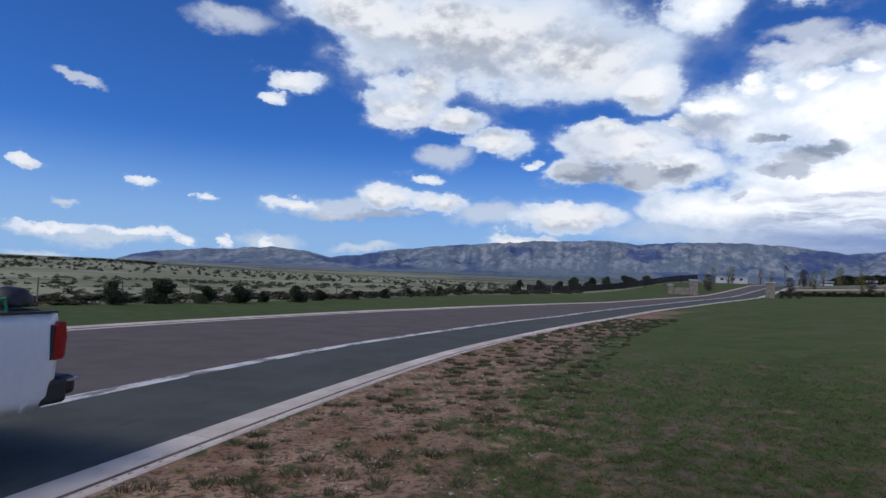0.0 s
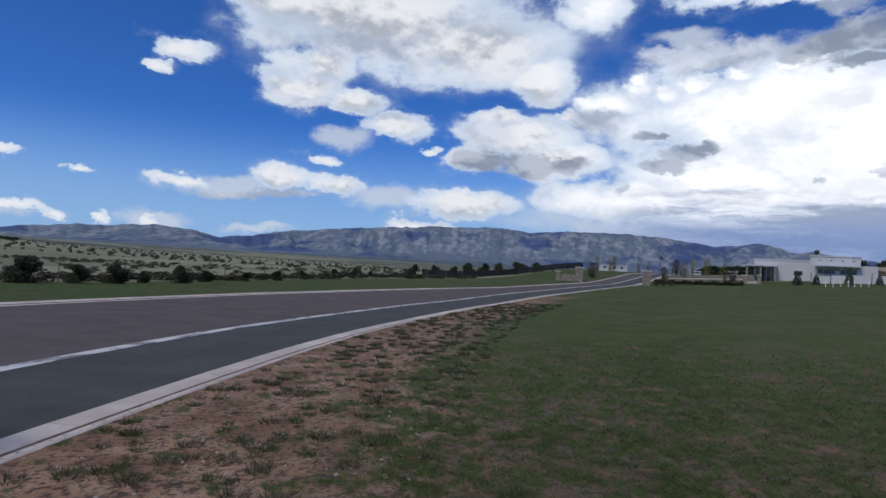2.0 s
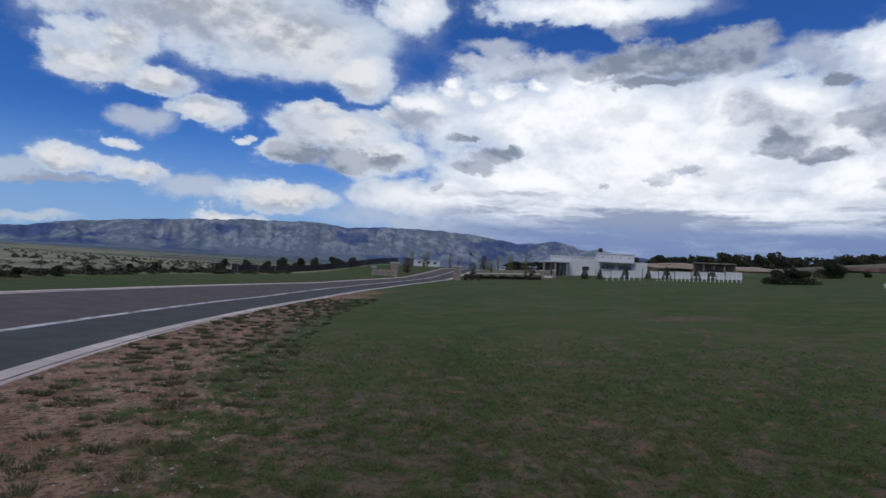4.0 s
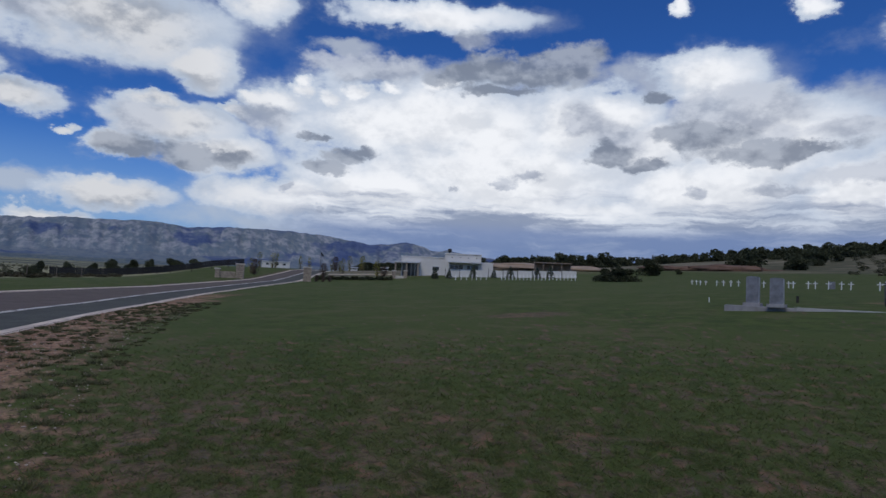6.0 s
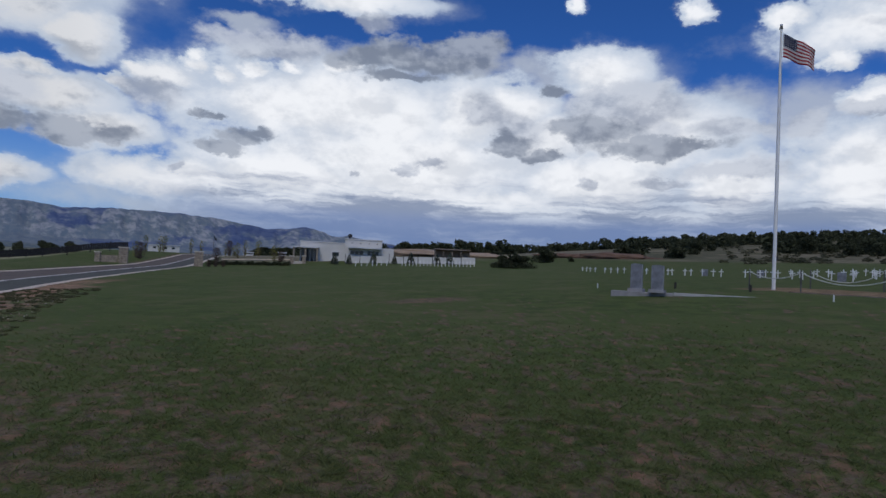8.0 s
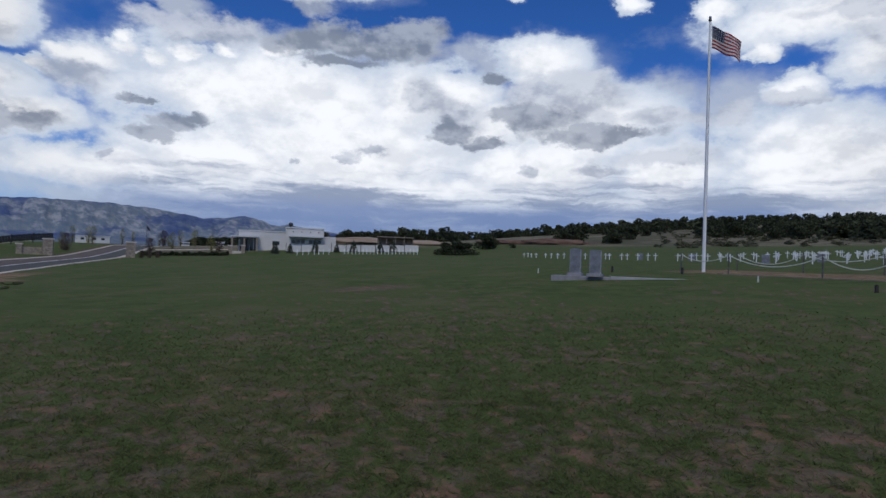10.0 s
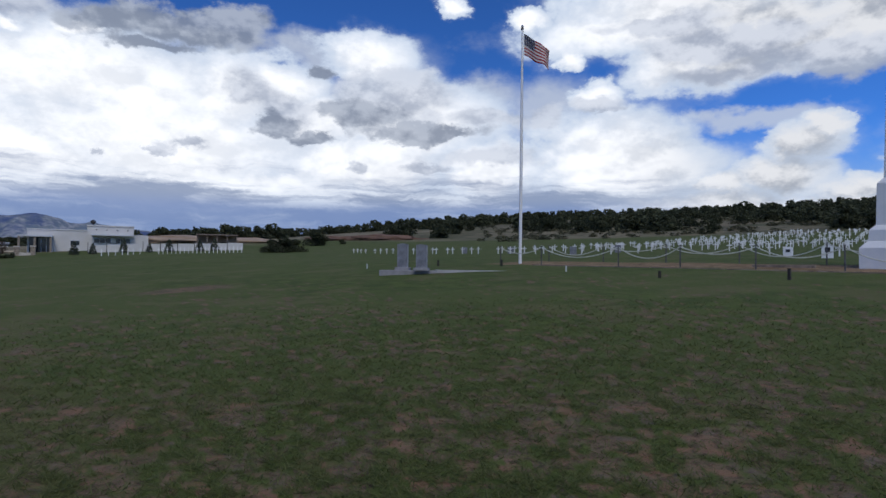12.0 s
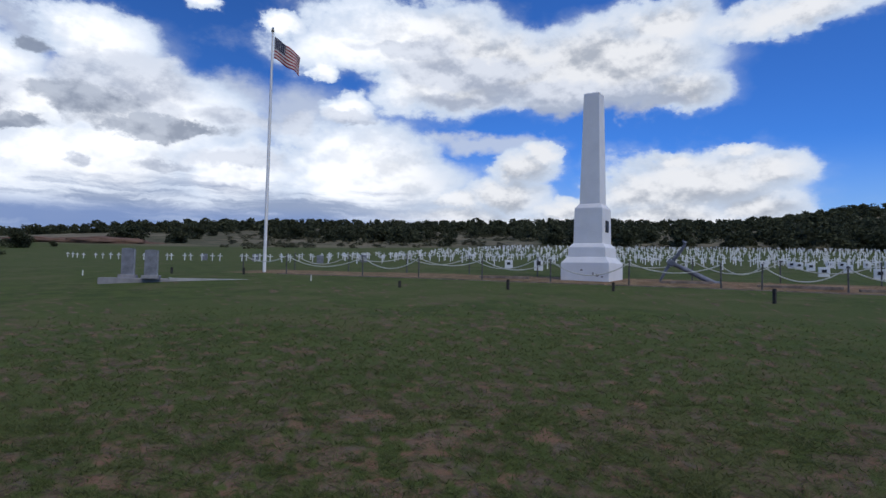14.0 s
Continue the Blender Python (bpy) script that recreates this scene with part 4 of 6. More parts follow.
def scatter(name, label, category, material, places, sizes, cards, card, seed):
    """Many far plants joined to one thing; places (n, 2), sizes (n, 2): width and height."""
    protos = [leaf_cards(cards, card, lumpy(seed + k, 6), seed + k) for k in range(5)]
    z = ground_z(places[:, 0], places[:, 1])
    rng = np.random.default_rng(seed)
    quads = []
    for i in range(len(places)):
        q = protos[i % 5]
        a = rng.uniform(0, 6.28)
        ca, sa_ = math.cos(a), math.sin(a)
        x, y = q[..., 0] * ca - q[..., 1] * sa_, q[..., 0] * sa_ + q[..., 1] * ca
        quads.append(np.stack([places[i, 0] + x * sizes[i, 0], places[i, 1] + y * sizes[i, 0], z[i] - 0.04 * sizes[i, 1] + q[..., 2] * sizes[i, 1]], -1))
    ob = new(name, tri_mesh(name, np.concatenate(quads), material, 4))
    return tagged(ob, label, category, kind="stuff")


def polar_places(n, az0, az1, r0, r1, power, seed):
    rng = np.random.default_rng(seed)
    az, r = np.radians(rng.uniform(az0, az1, n)), r0 + (r1 - r0) * rng.uniform(0, 1, n) ** power
    return np.stack([r * np.sin(az), r * np.cos(az)], 1)


pl = polar_places(2300, 26, 135, 122, 350, 0.8, 3)
keep = fbm(pl[:, 0] * 0.018, pl[:, 1] * 0.018, 61) + 0.0016 * (np.hypot(pl[:, 0], pl[:, 1]) - 200) + 0.002 * (np.clip(np.degrees(np.arctan2(pl[:, 0], pl[:, 1])) - 60, 0, 60)) + 0.07 * (np.arctan2(pl[:, 0], pl[:, 1]) > 1.2) > 0.57
pl = pl[keep & (np.hypot(pl[:, 0], pl[:, 1]) > 122 + 45 * ease(72 - np.degrees(np.arctan2(pl[:, 0], pl[:, 1])), 0, 14))]
sz = np.random.default_rng(4).uniform(0.5, 1.5, len(pl))[:, None] * np.array([[4.9, 4.1]])
scatter("juniper_wood", "dense dark juniper woodland over the hillside", "woodland", M_LEAF, pl, sz, 330, 0.085, 71)

pl = polar_places(1250, -62, 2, 210, 950, 1.0, 5)
pl = pl[(lateral(pl[:, 0], pl[:, 1]) < -30)]
sz = np.random.default_rng(6).uniform(0.5, 1.4, len(pl))[:, None] * np.array([[2.2, 1.2]])
scatter("hillside_scrub", "dark shrubs dotted over pale dry grassland", "scrub", M_SAGE, pl, sz, 60, 0.16, 81)
pl = polar_places(460, -62, -3, 42, 150, 1.2, 8)
pl = pl[(lateral(pl[:, 0], pl[:, 1]) < -23.5)]
sz = np.random.default_rng(9).uniform(0.5, 1.4, len(pl))[:, None] * np.array([[1.1, 0.4]])
scatter("sage_scrub", "low grey-green scrub beyond the lawn", "scrub", M_SAGE, pl, sz, 90, 0.12, 91)
rng = np.random.default_rng(15)
yy = rng.uniform(8, 84, 210)
pl = np.stack([bend(yy) - KERB - rng.uniform(21.5, 27.5, 210), yy], 1)
sz = rng.uniform(0.5, 1.3, len(pl))[:, None] * np.array([[1.6, 0.42]])
scatter("thicket", "dark low thicket of brush along the lawn's far edge", "thicket", M_THICKET, pl, sz, 110, 0.12, 92)
pl = polar_places(260, -75, -40, 700, 1500, 1.0, 18)
sz = np.random.default_rng(19).uniform(0.7, 1.4, len(pl))[:, None] * np.array([[9.0, 3.2]])
scatter("ridge_wood", "dark woodland along a low far ridge", "woodland", M_LEAF, pl, sz, 90, 0.14, 93)
pl = np.concatenate([polar_places(190, 25.5, 40, 180, 330, 1.0, 28), polar_places(420, 15.4, 27, 330, 430, 1.0, 27)])
sz = np.random.default_rng(29).uniform(0.8, 1.2, len(pl))[:, None] * np.array([[6.0, 2.4]])
scatter("north_wood", "dark woodland behind the white building", "woodland", M_LEAF, pl, sz, 130, 0.13, 95)

pl = polar_places(760, 48, 128, 104, 190, 0.9, 33)
a = np.degrees(np.arctan2(pl[:, 0], pl[:, 1]))
pl = pl[fbm(pl[:, 0] * 0.045, pl[:, 1] * 0.045, 63) + 0.10 * ease(a, 60, 76) > 0.575]
sz = np.random.default_rng(34).uniform(0.5, 1.35, len(pl))[:, None] * np.array([[4.4, 3.3]])
scatter("slope_junipers", "dark junipers in loose clumps on the lower slope", "woodland", M_LEAF, pl, sz, 420, 0.075, 73)
pl = polar_places(950, 58, 128, 98, 230, 0.9, 35)
sz = np.random.default_rng(36).uniform(0.5, 1.4, len(pl))[:, None] * np.array([[2.0, 0.7]])
scatter("slope_brush", "low olive brush over the dry slope", "scrub", M_SAGE, pl, sz, 60, 0.15, 75)

pl = polar_places(520, 94, 135, 350, 620, 1.0, 38)
sz = np.random.default_rng(39).uniform(0.7, 1.35, len(pl))[:, None] * np.array([[9.0, 5.5]])
scatter("south_wood", "dark woodland over a far southern hill", "woodland", M_LEAF, pl, sz, 120, 0.13, 97)


# ---- cemetery ----
def obelisk():
    ob = new("obelisk")
    for nm, rows in (
        ("base", ((0.85, -0.25), (0.85, 0.58), (0.84, 0.60), (0.675, 0.80))),
        ("plinth", ((0.67, 0.80), (0.655, 1.12), (0.645, 1.14), (0.525, 1.28))),
        ("pedestal", ((0.52, 1.28), (0.50, 2.50), (0.49, 2.53), (0.372, 2.68))),
        ("shaft", ((0.365, 2.68), (0.282, 6.60), (0.275, 6.64), (0.0, 6.74))),
    ):
        bm = bmesh.new()
        rings = [[bm.verts.new((s * w, t * w, z)) for s, t in ((-1, -1), (1, -1), (1, 1), (-1, 1))] for w, z in rows if w]
        for a, b in zip(rings, rings[1:]):
            for i in range(4):
                bm.faces.new((a[i], a[(i + 1) % 4], b[(i + 1) % 4], b[i]))
        bm.faces.new(rings[0][::-1])
        if rows[-1][0]:
            bm.faces.new(rings[-1])
        else:
            tip = bm.verts.new((0, 0, rows[-1][1]))
            for i in range(4):
                bm.faces.new((rings[-1][i], rings[-1][(i + 1) % 4], tip))
        bmesh.ops.bevel(bm, geom=list(bm.edges), offset=0.008, segments=1, affect="EDGES")
        part(nm, bm, M_WHITE, ob)
    boxed("plaque", M_BRONZE, ob, -0.17, 0.17, -0.535, -0.505, 1.68, 2.08, bevel=0.006, label="dark bronze plaque")
    for x, z, w, h in ((-0.45, 0.16, 0.10, 0.05), (-0.3, 0.2, 0.05, 0.07), (0.1, 0.33, 0.07, 0.03), (-0.62, 0.11, 0.06, 0.03)):
        bm = bmesh.new()
        pts = [bm.verts.new((-0.853, x + w * math.cos(k * 0.9) * (0.6 + 0.4 * math.sin(k * 2.3)), z + h * math.sin(k * 0.9))) for k in range(7)]
        bm.faces.new(pts)
        part("paint_patch", bm, M_PATCH, ob, "grey flaked paint patch")
    return tagged(ob, "tall white painted obelisk on a stepped base", "obelisk")


OBELISK_AT = cem(90.85, 22.75)
stand(obelisk(), *OBELISK_AT, -18.5, 0.0)


def flagpole():
    p = new("flagpole")
    bm = bmesh.new()
    rod(bm, (0, 0, -0.2), (0, 0, 5.2), 0.068, 0.058, 16)
    rod(bm, (0, 0, 5.2), (0, 0, 10.12), 0.058, 0.034, 16)
    part("shaft", bm, M_WHITE, p, smooth=False)
    bm = bmesh.new()
    rod(bm, (0, 0, 10.12), (0, 0, 10.22), 0.07, 0.05, 12)
    part("cap", bm, M_STEEL, p)
    bm = bmesh.new()
    bmesh.ops.create_uvsphere(bm, u_segments=12, v_segments=8, radius=0.055, matrix=Matrix.Translation((0, 0, 10.27)))
    part("finial", bm, M_CHROME, p)
    bm = bmesh.new()
    tube(bm, [(0.10, -0.02, 1.2), (0.09, -0.02, 5.5), (0.08, -0.02, 10.1)], 0.006, 5)
    part("halyard", bm, M_CHAIN, p)
    bm = bmesh.new()
    box(bm, 0.05, 0.11, -0.09, 0.05, 1.15, 1.3, 0.01)
    part("cleat", bm, M_STEEL, p)
    return tagged(p, "tall white metal flagpole with a halyard", "flagpole")


PX, PY = 23.98, 12.75
pole_ob = stand(flagpole(), PX, PY)
POLE_Z = float(ground_z(PX, PY))


def flag():
    nu, nv, w, h = 40, 22, 1.42, 0.90
    vs, uvs, fs = [], [], []
    for j in range(nv + 1):
        for i in range(nu + 1):
            u, v = i / nu, j / nv
            drop = 0.62 * u + 0.12 * u * u
            along = w * u * 0.80
            ripple = 0.09 * math.sin(7.5 * u + 2.0 * v) * u ** 0.5 + 0.05 * math.sin(15 * u - 3 * v) * u
            hang = 0.10 * u * (1 - v)
            vs.append((along - hang - 0.06 * math.sin(6 * u + 2 * v) * u, ripple, h * (v - 1) * (1 - 0.10 * u) - drop + 0.04 * math.sin(9 * u + v)))
            uvs.append((u, v))
    for j in range(nv):
        for i in range(nu):
            a = j * (nu + 1) + i
            fs.append((a, a + 1, a + nu + 2, a + nu + 1))
    f = link("flag", vs, fs, M_FLAG, True)
    lay = f.data.uv_layers.new(name="cloth")
    for lp in f.data.loops:
        lay.data[lp.index].uv = uvs[lp.vertex_index]
    md = f.modifiers.new("thickness", "SOLIDIFY")
    md.thickness = 0.004
    f.matrix_world = pose(PX + 0.05, PY - 0.07, POLE_Z + 9.9, 0, 0, -62)
    return tagged(f, "red-and-white striped flag with starred blue canton", "flag")


flag()


def headstone(h):
    t = new("headstone")
    w, d = 0.185, 0.10
    bm = bmesh.new()
    prof = [(-w, 0), (w, 0), (w, h - 0.07)] + [(w * math.cos(a), h - 0.07 + 0.035 * math.sin(a)) for a in np.linspace(0.25, math.pi - 0.25, 9)] + [(-w, h - 0.07)]
    f = [bm.verts.new((x, -d, z)) for x, z in prof]
    b = [bm.verts.new((x, d, z)) for x, z in prof]
    bm.faces.new(f)
    bm.faces.new(b[::-1])
    for i in range(len(prof)):
        bm.faces.new((f[i], b[i], b[(i + 1) % len(prof)], f[(i + 1) % len(prof)]))
    part("tablet", bm, M_GRANITE, t)
    boxed("footing", M_SLAB, t, -0.26, 0.26, -0.17, 0.17, -0.06, 0.05, bevel=0.01)
    boxed("side_face", M_GRANITE_LIT, t, w, w + 0.006, -d + 0.01, d - 0.01, 0.05, h - 0.09, label="rough side with sunlight put into its pale colour")
    return tagged(t, "grey granite upright headstone on a slab", "headstone", "pair of headstones")


def slab():
    s = new("grave_slab")
    boxed("plinth", M_SLAB, s, -1.05, 1.0, -0.5, 0.6, -0.3, 0.10, bevel=0.015)
    for nm, dims in (("kerb_front", (1.0, 3.5, -0.45, -0.3)), ("kerb_back", (1.0, 3.5, 1.5, 1.65)), ("kerb_end", (3.35, 3.5, -0.3, 1.5))):
        boxed(nm, M_SLABTOP, s, *dims, -0.3, 0.13, bevel=0.015, label="pale concrete kerb")
    boxed("ledger", M_SLABTOP, s, 1.5, 3.0, -0.22, 0.7, -0.2, 0.09, bevel=0.01, label="pale flat ledger stone")
    boxed("grave_bed", M_SLAB, s, 1.0, 3.35, -0.3, 1.5, -0.3, 0.05)
    return tagged(s, "low grey concrete grave slab with kerbs", "grave slab")


SX, SY = cem(51.2, 22.6)
sl = stand(slab(), SX, SY, -52, 0.02)
TOP = sl.matrix_world.translation.z + 0.10
for az, d, h in ((50.62, 22.7, 0.95), (52.35, 21.9, 0.90)):
    hs = headstone(h)
    x, y = cem(az, d)
    hs.matrix_world = pose(x, y, TOP + 0.055, 0, 0, -52 - 14)


def fence_point(s, back=0.0):
    """s metres along the chain fence from its southern end, back metres behind its line."""
    dx, dy = BED_A[0] - BED_B[0], BED_A[1] - BED_B[1]
    n = math.hypot(dx, dy)
    x, y = BED_B[0] + dx / n * s + dy / n * back, BED_B[1] + dy / n * s - dx / n * back
    return x, y, float(ground_z(x, y))


def chain_fence(back, s_list, label):
    f = new("chain_fence")
    tops = []
    for k, s in enumerate(s_list):
        x, y, z = fence_point(s, back)
        bm = bmesh.new()
        lean = 0.03 * math.sin(k * 2.7)
        rod(bm, (x, y, z - 0.2), (x + lean, y + lean * 0.5, z + 0.74), 0.026, 0.024, 8)
        rod(bm, (x + lean, y + lean * 0.5, z + 0.74), (x + lean, y + lean * 0.5, z + 0.765), 0.036, 0.03, 8)
        part("post", bm, M_STEEL, f)
        tops.append(Vector((x + lean, y + lean * 0.5, z + 0.70)))
    for k, (a, b) in enumerate(zip(tops, tops[1:])):
        bm = bmesh.new()
        sag = 0.34 + 0.10 * math.sin(k * 1.9)
        pts = [a.lerp(b, i / 14) - Vector((0, 0, sag * 4 * (i / 14) * (1 - i / 14))) for i in range(15)]
        tube(bm, pts, 0.017, 6)
        part("chain", bm, M_CHAIN, f, "pale sagging chain")
    return tagged(f, label, "chain fence", "chain fences")


chain_fence(0.0, (-3.9, -1.9, 0.3, 1.4, 4.1, 6.6, 9.0, 11.4, 13.7, 17.1, 19.2), "sagging pale chain between dark steel posts")
chain_fence(3.3, (-3.5, -0.6, 2.2, 5.0, 7.8, 10.6, 13.4, 16.2, 19.0), "sagging pale chain between dark steel posts")
edging = new("bed_edging")
tagged(edging, "weathered timber edging along a bare bed", "timber edging")
for k in range(9):
    x0, y0, z0 = fence_point(-5.2 + 2.5 * k, -0.42)
    x1, y1, z1 = fence_point(-5.2 + 2.5 * k + 2.42, -0.42)
    bm = bmesh.new()
    d = Vector((x1 - x0, y1 - y0, z1 - z0))
    box(bm, -d.length / 2, d.length / 2, -0.05, 0.05, -0.08, 0.025, 0.01, Matrix.Translation(((x0 + x1) / 2, (y0 + y1) / 2, (z0 + z1) / 2)) @ d.to_track_quat("X", "Z").to_matrix().to_4x4())
    part("timber", bm, M_TIMBER, edging)
for k, (s, back, ln, a) in enumerate(((2.4, 1.2, 1.6, 5), (-0.8, 0.9, 2.3, -4), (-3.0, 0.5, 1.5, 8), (5.6, 1.5, 1.4, -6), (8.5, 1.0, 1.8, 3))):
    x, y, z = fence_point(s, back)
    t = boxed("timber_beam", M_TIMBER, None, -ln / 2, ln / 2, -0.06, 0.06, -0.05, 0.05, bevel=0.012)
    tagged(t, "weathered timber beam lying on bare soil", "timber", "loose timbers")
    t.matrix_world = pose(x, y, z + 0.03, 0, 0, 81 + a)


def stake(az, d, h, white):
    x, y = cem(az, d)
    bm = bmesh.new()
    if white:
        rod(bm, (0, 0, -0.1), (0, 0, h), 0.022, 0.02, 8)
    else:
        box(bm, -0.035, 0.035, -0.035, 0.035, -0.15, h, 0.006)
    m = part("stake", bm, M_CROSS if white else M_DARKWOOD)
    tagged(m, "short white marker stake in the lawn" if white else "short dark wooden stake in the lawn", "stake", "lawn stakes")
    stand(m, x, y, az * 3)


for az, d, h in ((73.5, 18.7, 0.20), (83.4, 18.2, 0.30), (92.7, 18.4, 0.26), (105.4, 17.0, 0.36), (53.9, 26.5, 0.25), (59.7, 25.0, 0.25)):
    stake(az, d, h, False)
stake(65.5, 21.5, 0.2, True)
stake(47.4, 27.0, 0.2, True)


def anchor():
    a = new("anchor")
    crown, tip = Vector((0, 0.72, 0.86)), Vector((0.1, -0.80, 0.10))
    bm = bmesh.new()
    rod(bm, crown, tip, 0.075, 0.10, 10)
    part("shank", bm, M_ANCHOR, a)
    bm = bmesh.new()
    rod(bm, tip + Vector((0, -0.06, 0.04)), tip + Vector((0.02, 0.34, 0.02)), 0.12, 0.14, 10)
    part("stock", bm, M_ANCHOR, a)
    bm = bmesh.new()
    arm = [crown + Vector((0.05, -0.02, 0)), crown + Vector((0, -0.18, 0.22)), crown + Vector((0, -0.36, 0.46)), crown + Vector((0, -0.46, 0.64))]
    for p, q, r in zip(arm, arm[1:], (0.07, 0.06, 0.05)):
        rod(bm, p, q, r, r * 0.85, 8)
    part("arm", bm, M_ANCHOR, a)
    bm = bmesh.new()
    rod(bm, arm[-1], arm[-1] + Vector((0, 0.10, 0.13)), 0.075, 0.012, 8)
    part("fluke", bm, M_ANCHOR, a)
    bm = bmesh.new()
    arm = [crown, crown + Vector((0, 0.16, -0.25)), crown + Vector((0, 0.30, -0.55)), crown + Vector((0.02, 0.42, -0.84))]
    for p, q, r in zip(arm, arm[1:], (0.06, 0.05, 0.04)):
        rod(bm, p, q, r, r * 0.85, 8)
    part("arm", bm, M_ANCHOR, a)
    bm = bmesh.new()
    box(bm, -0.09, 0.09, -0.12, 0.12, -0.1, 0.1, 0.03, Matrix.Translation(crown) @ pose(0, 0, 0, 35))
    part("crown", bm, M_ANCHOR, a)
    return tagged(a, "old blue-grey painted iron anchor leaning in the bed", "anchor")


stand(anchor(), *cem(99.3, 22.6), -9, -0.2)


def cross(w=0.42, h=0.66):
    bm = bmesh.new()
    box(bm, -0.022, 0.022, -0.036, 0.036, -0.12, h)
    box(bm, -0.024, 0.024, -w / 2, w / 2, h * 0.65, h * 0.65 + 0.062)
    m = part("grave_cross", bm, M_CROSS)
    return tagged(m, "small white wooden grave cross on the lawn", "grave cross", "crosses of the cemetery")


spots = []
rng = np.random.default_rng(12)
for k in range(36):
    for i in range(150):
        y = 44 - 1.05 * i + rng.uniform(-0.3, 0.3)
        x = 33.0 + 0.3 * max(y, 0) - 0.06 * min(y, 0) + 1.78 * k + rng.uniform(-0.22, 0.22)
        limit = 44 if k == 0 else 25 if k == 1 else 24 - 0.36 * k
        az = math.degrees(math.atan2(x, y))
        if y > limit or az > 121 or rng.uniform() < (0.10 if k < 1 else 0.40 if k < 4 else 0.36) or (y < 15 and k < 5 and rng.uniform() < 0.8):
            continue
        spots.append((math.hypot(x, y), x, y))
spots.sort()
proto = cross()
NEAR = 290
for k, (d, x, y) in enumerate(spots[:NEAR]):
    m = pose(x, y, float(ground_z(x, y)), rng.uniform(-2, 2), rng.uniform(-2, 2), rng.uniform(-5, 5) + 8) @ Matrix.Diagonal((0.9, 0.9, 0.9, 1))
    if k == 0:
        proto.matrix_world = m
    else:
        copy_thing(proto, m)
co = np.array([v.co[:] for v in proto.data.vertices])
polys = np.array([p.vertices[:] for p in proto.data.polygons])
quads = []
for d, x, y in spots[NEAR:]:
    a = radians(rng.uniform(-8, 8) + 16)
    R2 = np.array([[math.cos(a), -math.sin(a), 0], [math.sin(a), math.cos(a), 0], [0, 0, 1]])
    p = co @ R2.T * rng.uniform(0.64, 0.78) + [x, y, float(ground_z(x, y))]
    quads.append(p[polys])
tagged(new("far_crosses", tri_mesh("far_crosses", np.concatenate(quads), M_CROSS, 4)), "rows upon rows of small white grave crosses", "grave crosses", kind="stuff")


def marker(w, h, arched):
    t = new("grave_marker")
    bm = bmesh.new()
    if arched:
        prof = [(-w / 2, -0.1), (w / 2, -0.1)] + [(w / 2 * math.cos(a), h - w / 2 + w / 2 * math.sin(a)) for a in np.linspace(0, math.pi, 12)]
        f = [bm.verts.new((-0.07, x, z)) for x, z in prof]
        b = [bm.verts.new((0.07, x, z)) for x, z in prof]
        bm.faces.new(f)
        bm.faces.new(b[::-1])
        for i in range(len(prof)):
            bm.faces.new((f[i], b[i], b[(i + 1) % len(prof)], f[(i + 1) % len(prof)]))
    else:
        box(bm, -0.10, 0.10, -w / 2, w / 2, -0.1, h, 0.015)
    part("block", bm, M_WHITE, t)
    q = 0.22 * w
    boxed("plaque", M_BRONZE, t, -0.116 if not arched else -0.085, -0.06, -q, q, h * 0.42, h * 0.74, label="dark metal plaque")
    return tagged(t, "white block grave marker with a dark plaque", "grave marker", "block grave markers")


mk = marker(0.42, 0.42, False)
first = True
for az, d in ((108.8, 31.5), (112.4, 30.5), (110.4, 38), (104.6, 45), (106.6, 44), (107.1, 42), (107.9, 40), (109.2, 47), (110.0, 46), (111.6, 48), (113, 44), (105.9, 52), (112.9, 52), (83.4, 34)):
    x, y = cem(az, d)
    m = pose(x, y, float(ground_z(x, y)), 0, 0, -az + 90 + 8 * math.sin(az * 7))
    if first:
        mk.matrix_world, first = m, False
    else:
        copy_thing(mk, m)
stand(tagged(marker(0.44, 0.62, True), "arched white grave marker with a dark plaque", "grave marker", "block grave markers"), *cem(86.1, 31), 4)
for az, d in ((56.4, 50), (60.6, 46), (66.2, 40), (70.1, 43)):
    bm = bmesh.new()
    box(bm, -0.08, 0.08, -0.21, 0.21, -0.1, 0.50, 0.03)
    stand(tagged(part("dark_headstone", bm, M_GRANITE), "dark grey granite headstone among white crosses", "headstone", "dark headstones"), *cem(az, d), 20)

# the small white markers before the building
mp = cross(0.30, 0.72)
tagged(mp, "small white grave cross in a row on the lawn", "grave cross", "row of crosses by the building")
row = [26.0, 26.5, 27.0, 27.5, 27.9, 28.3, 28.8]
row += [30.2 + 0.33 * k for k in range(21)]
for k, az in enumerate(row):
    x, y = polar(az, 80 - 0.25 * (az - 26))
    m = pose(x, y, float(ground_z(x, y)) + 0.02, 0, 0, 50 + 9 * math.sin(k * 3.1))
    if k == 0:
        mp.matrix_world = m
    else:
        copy_thing(mp, m)


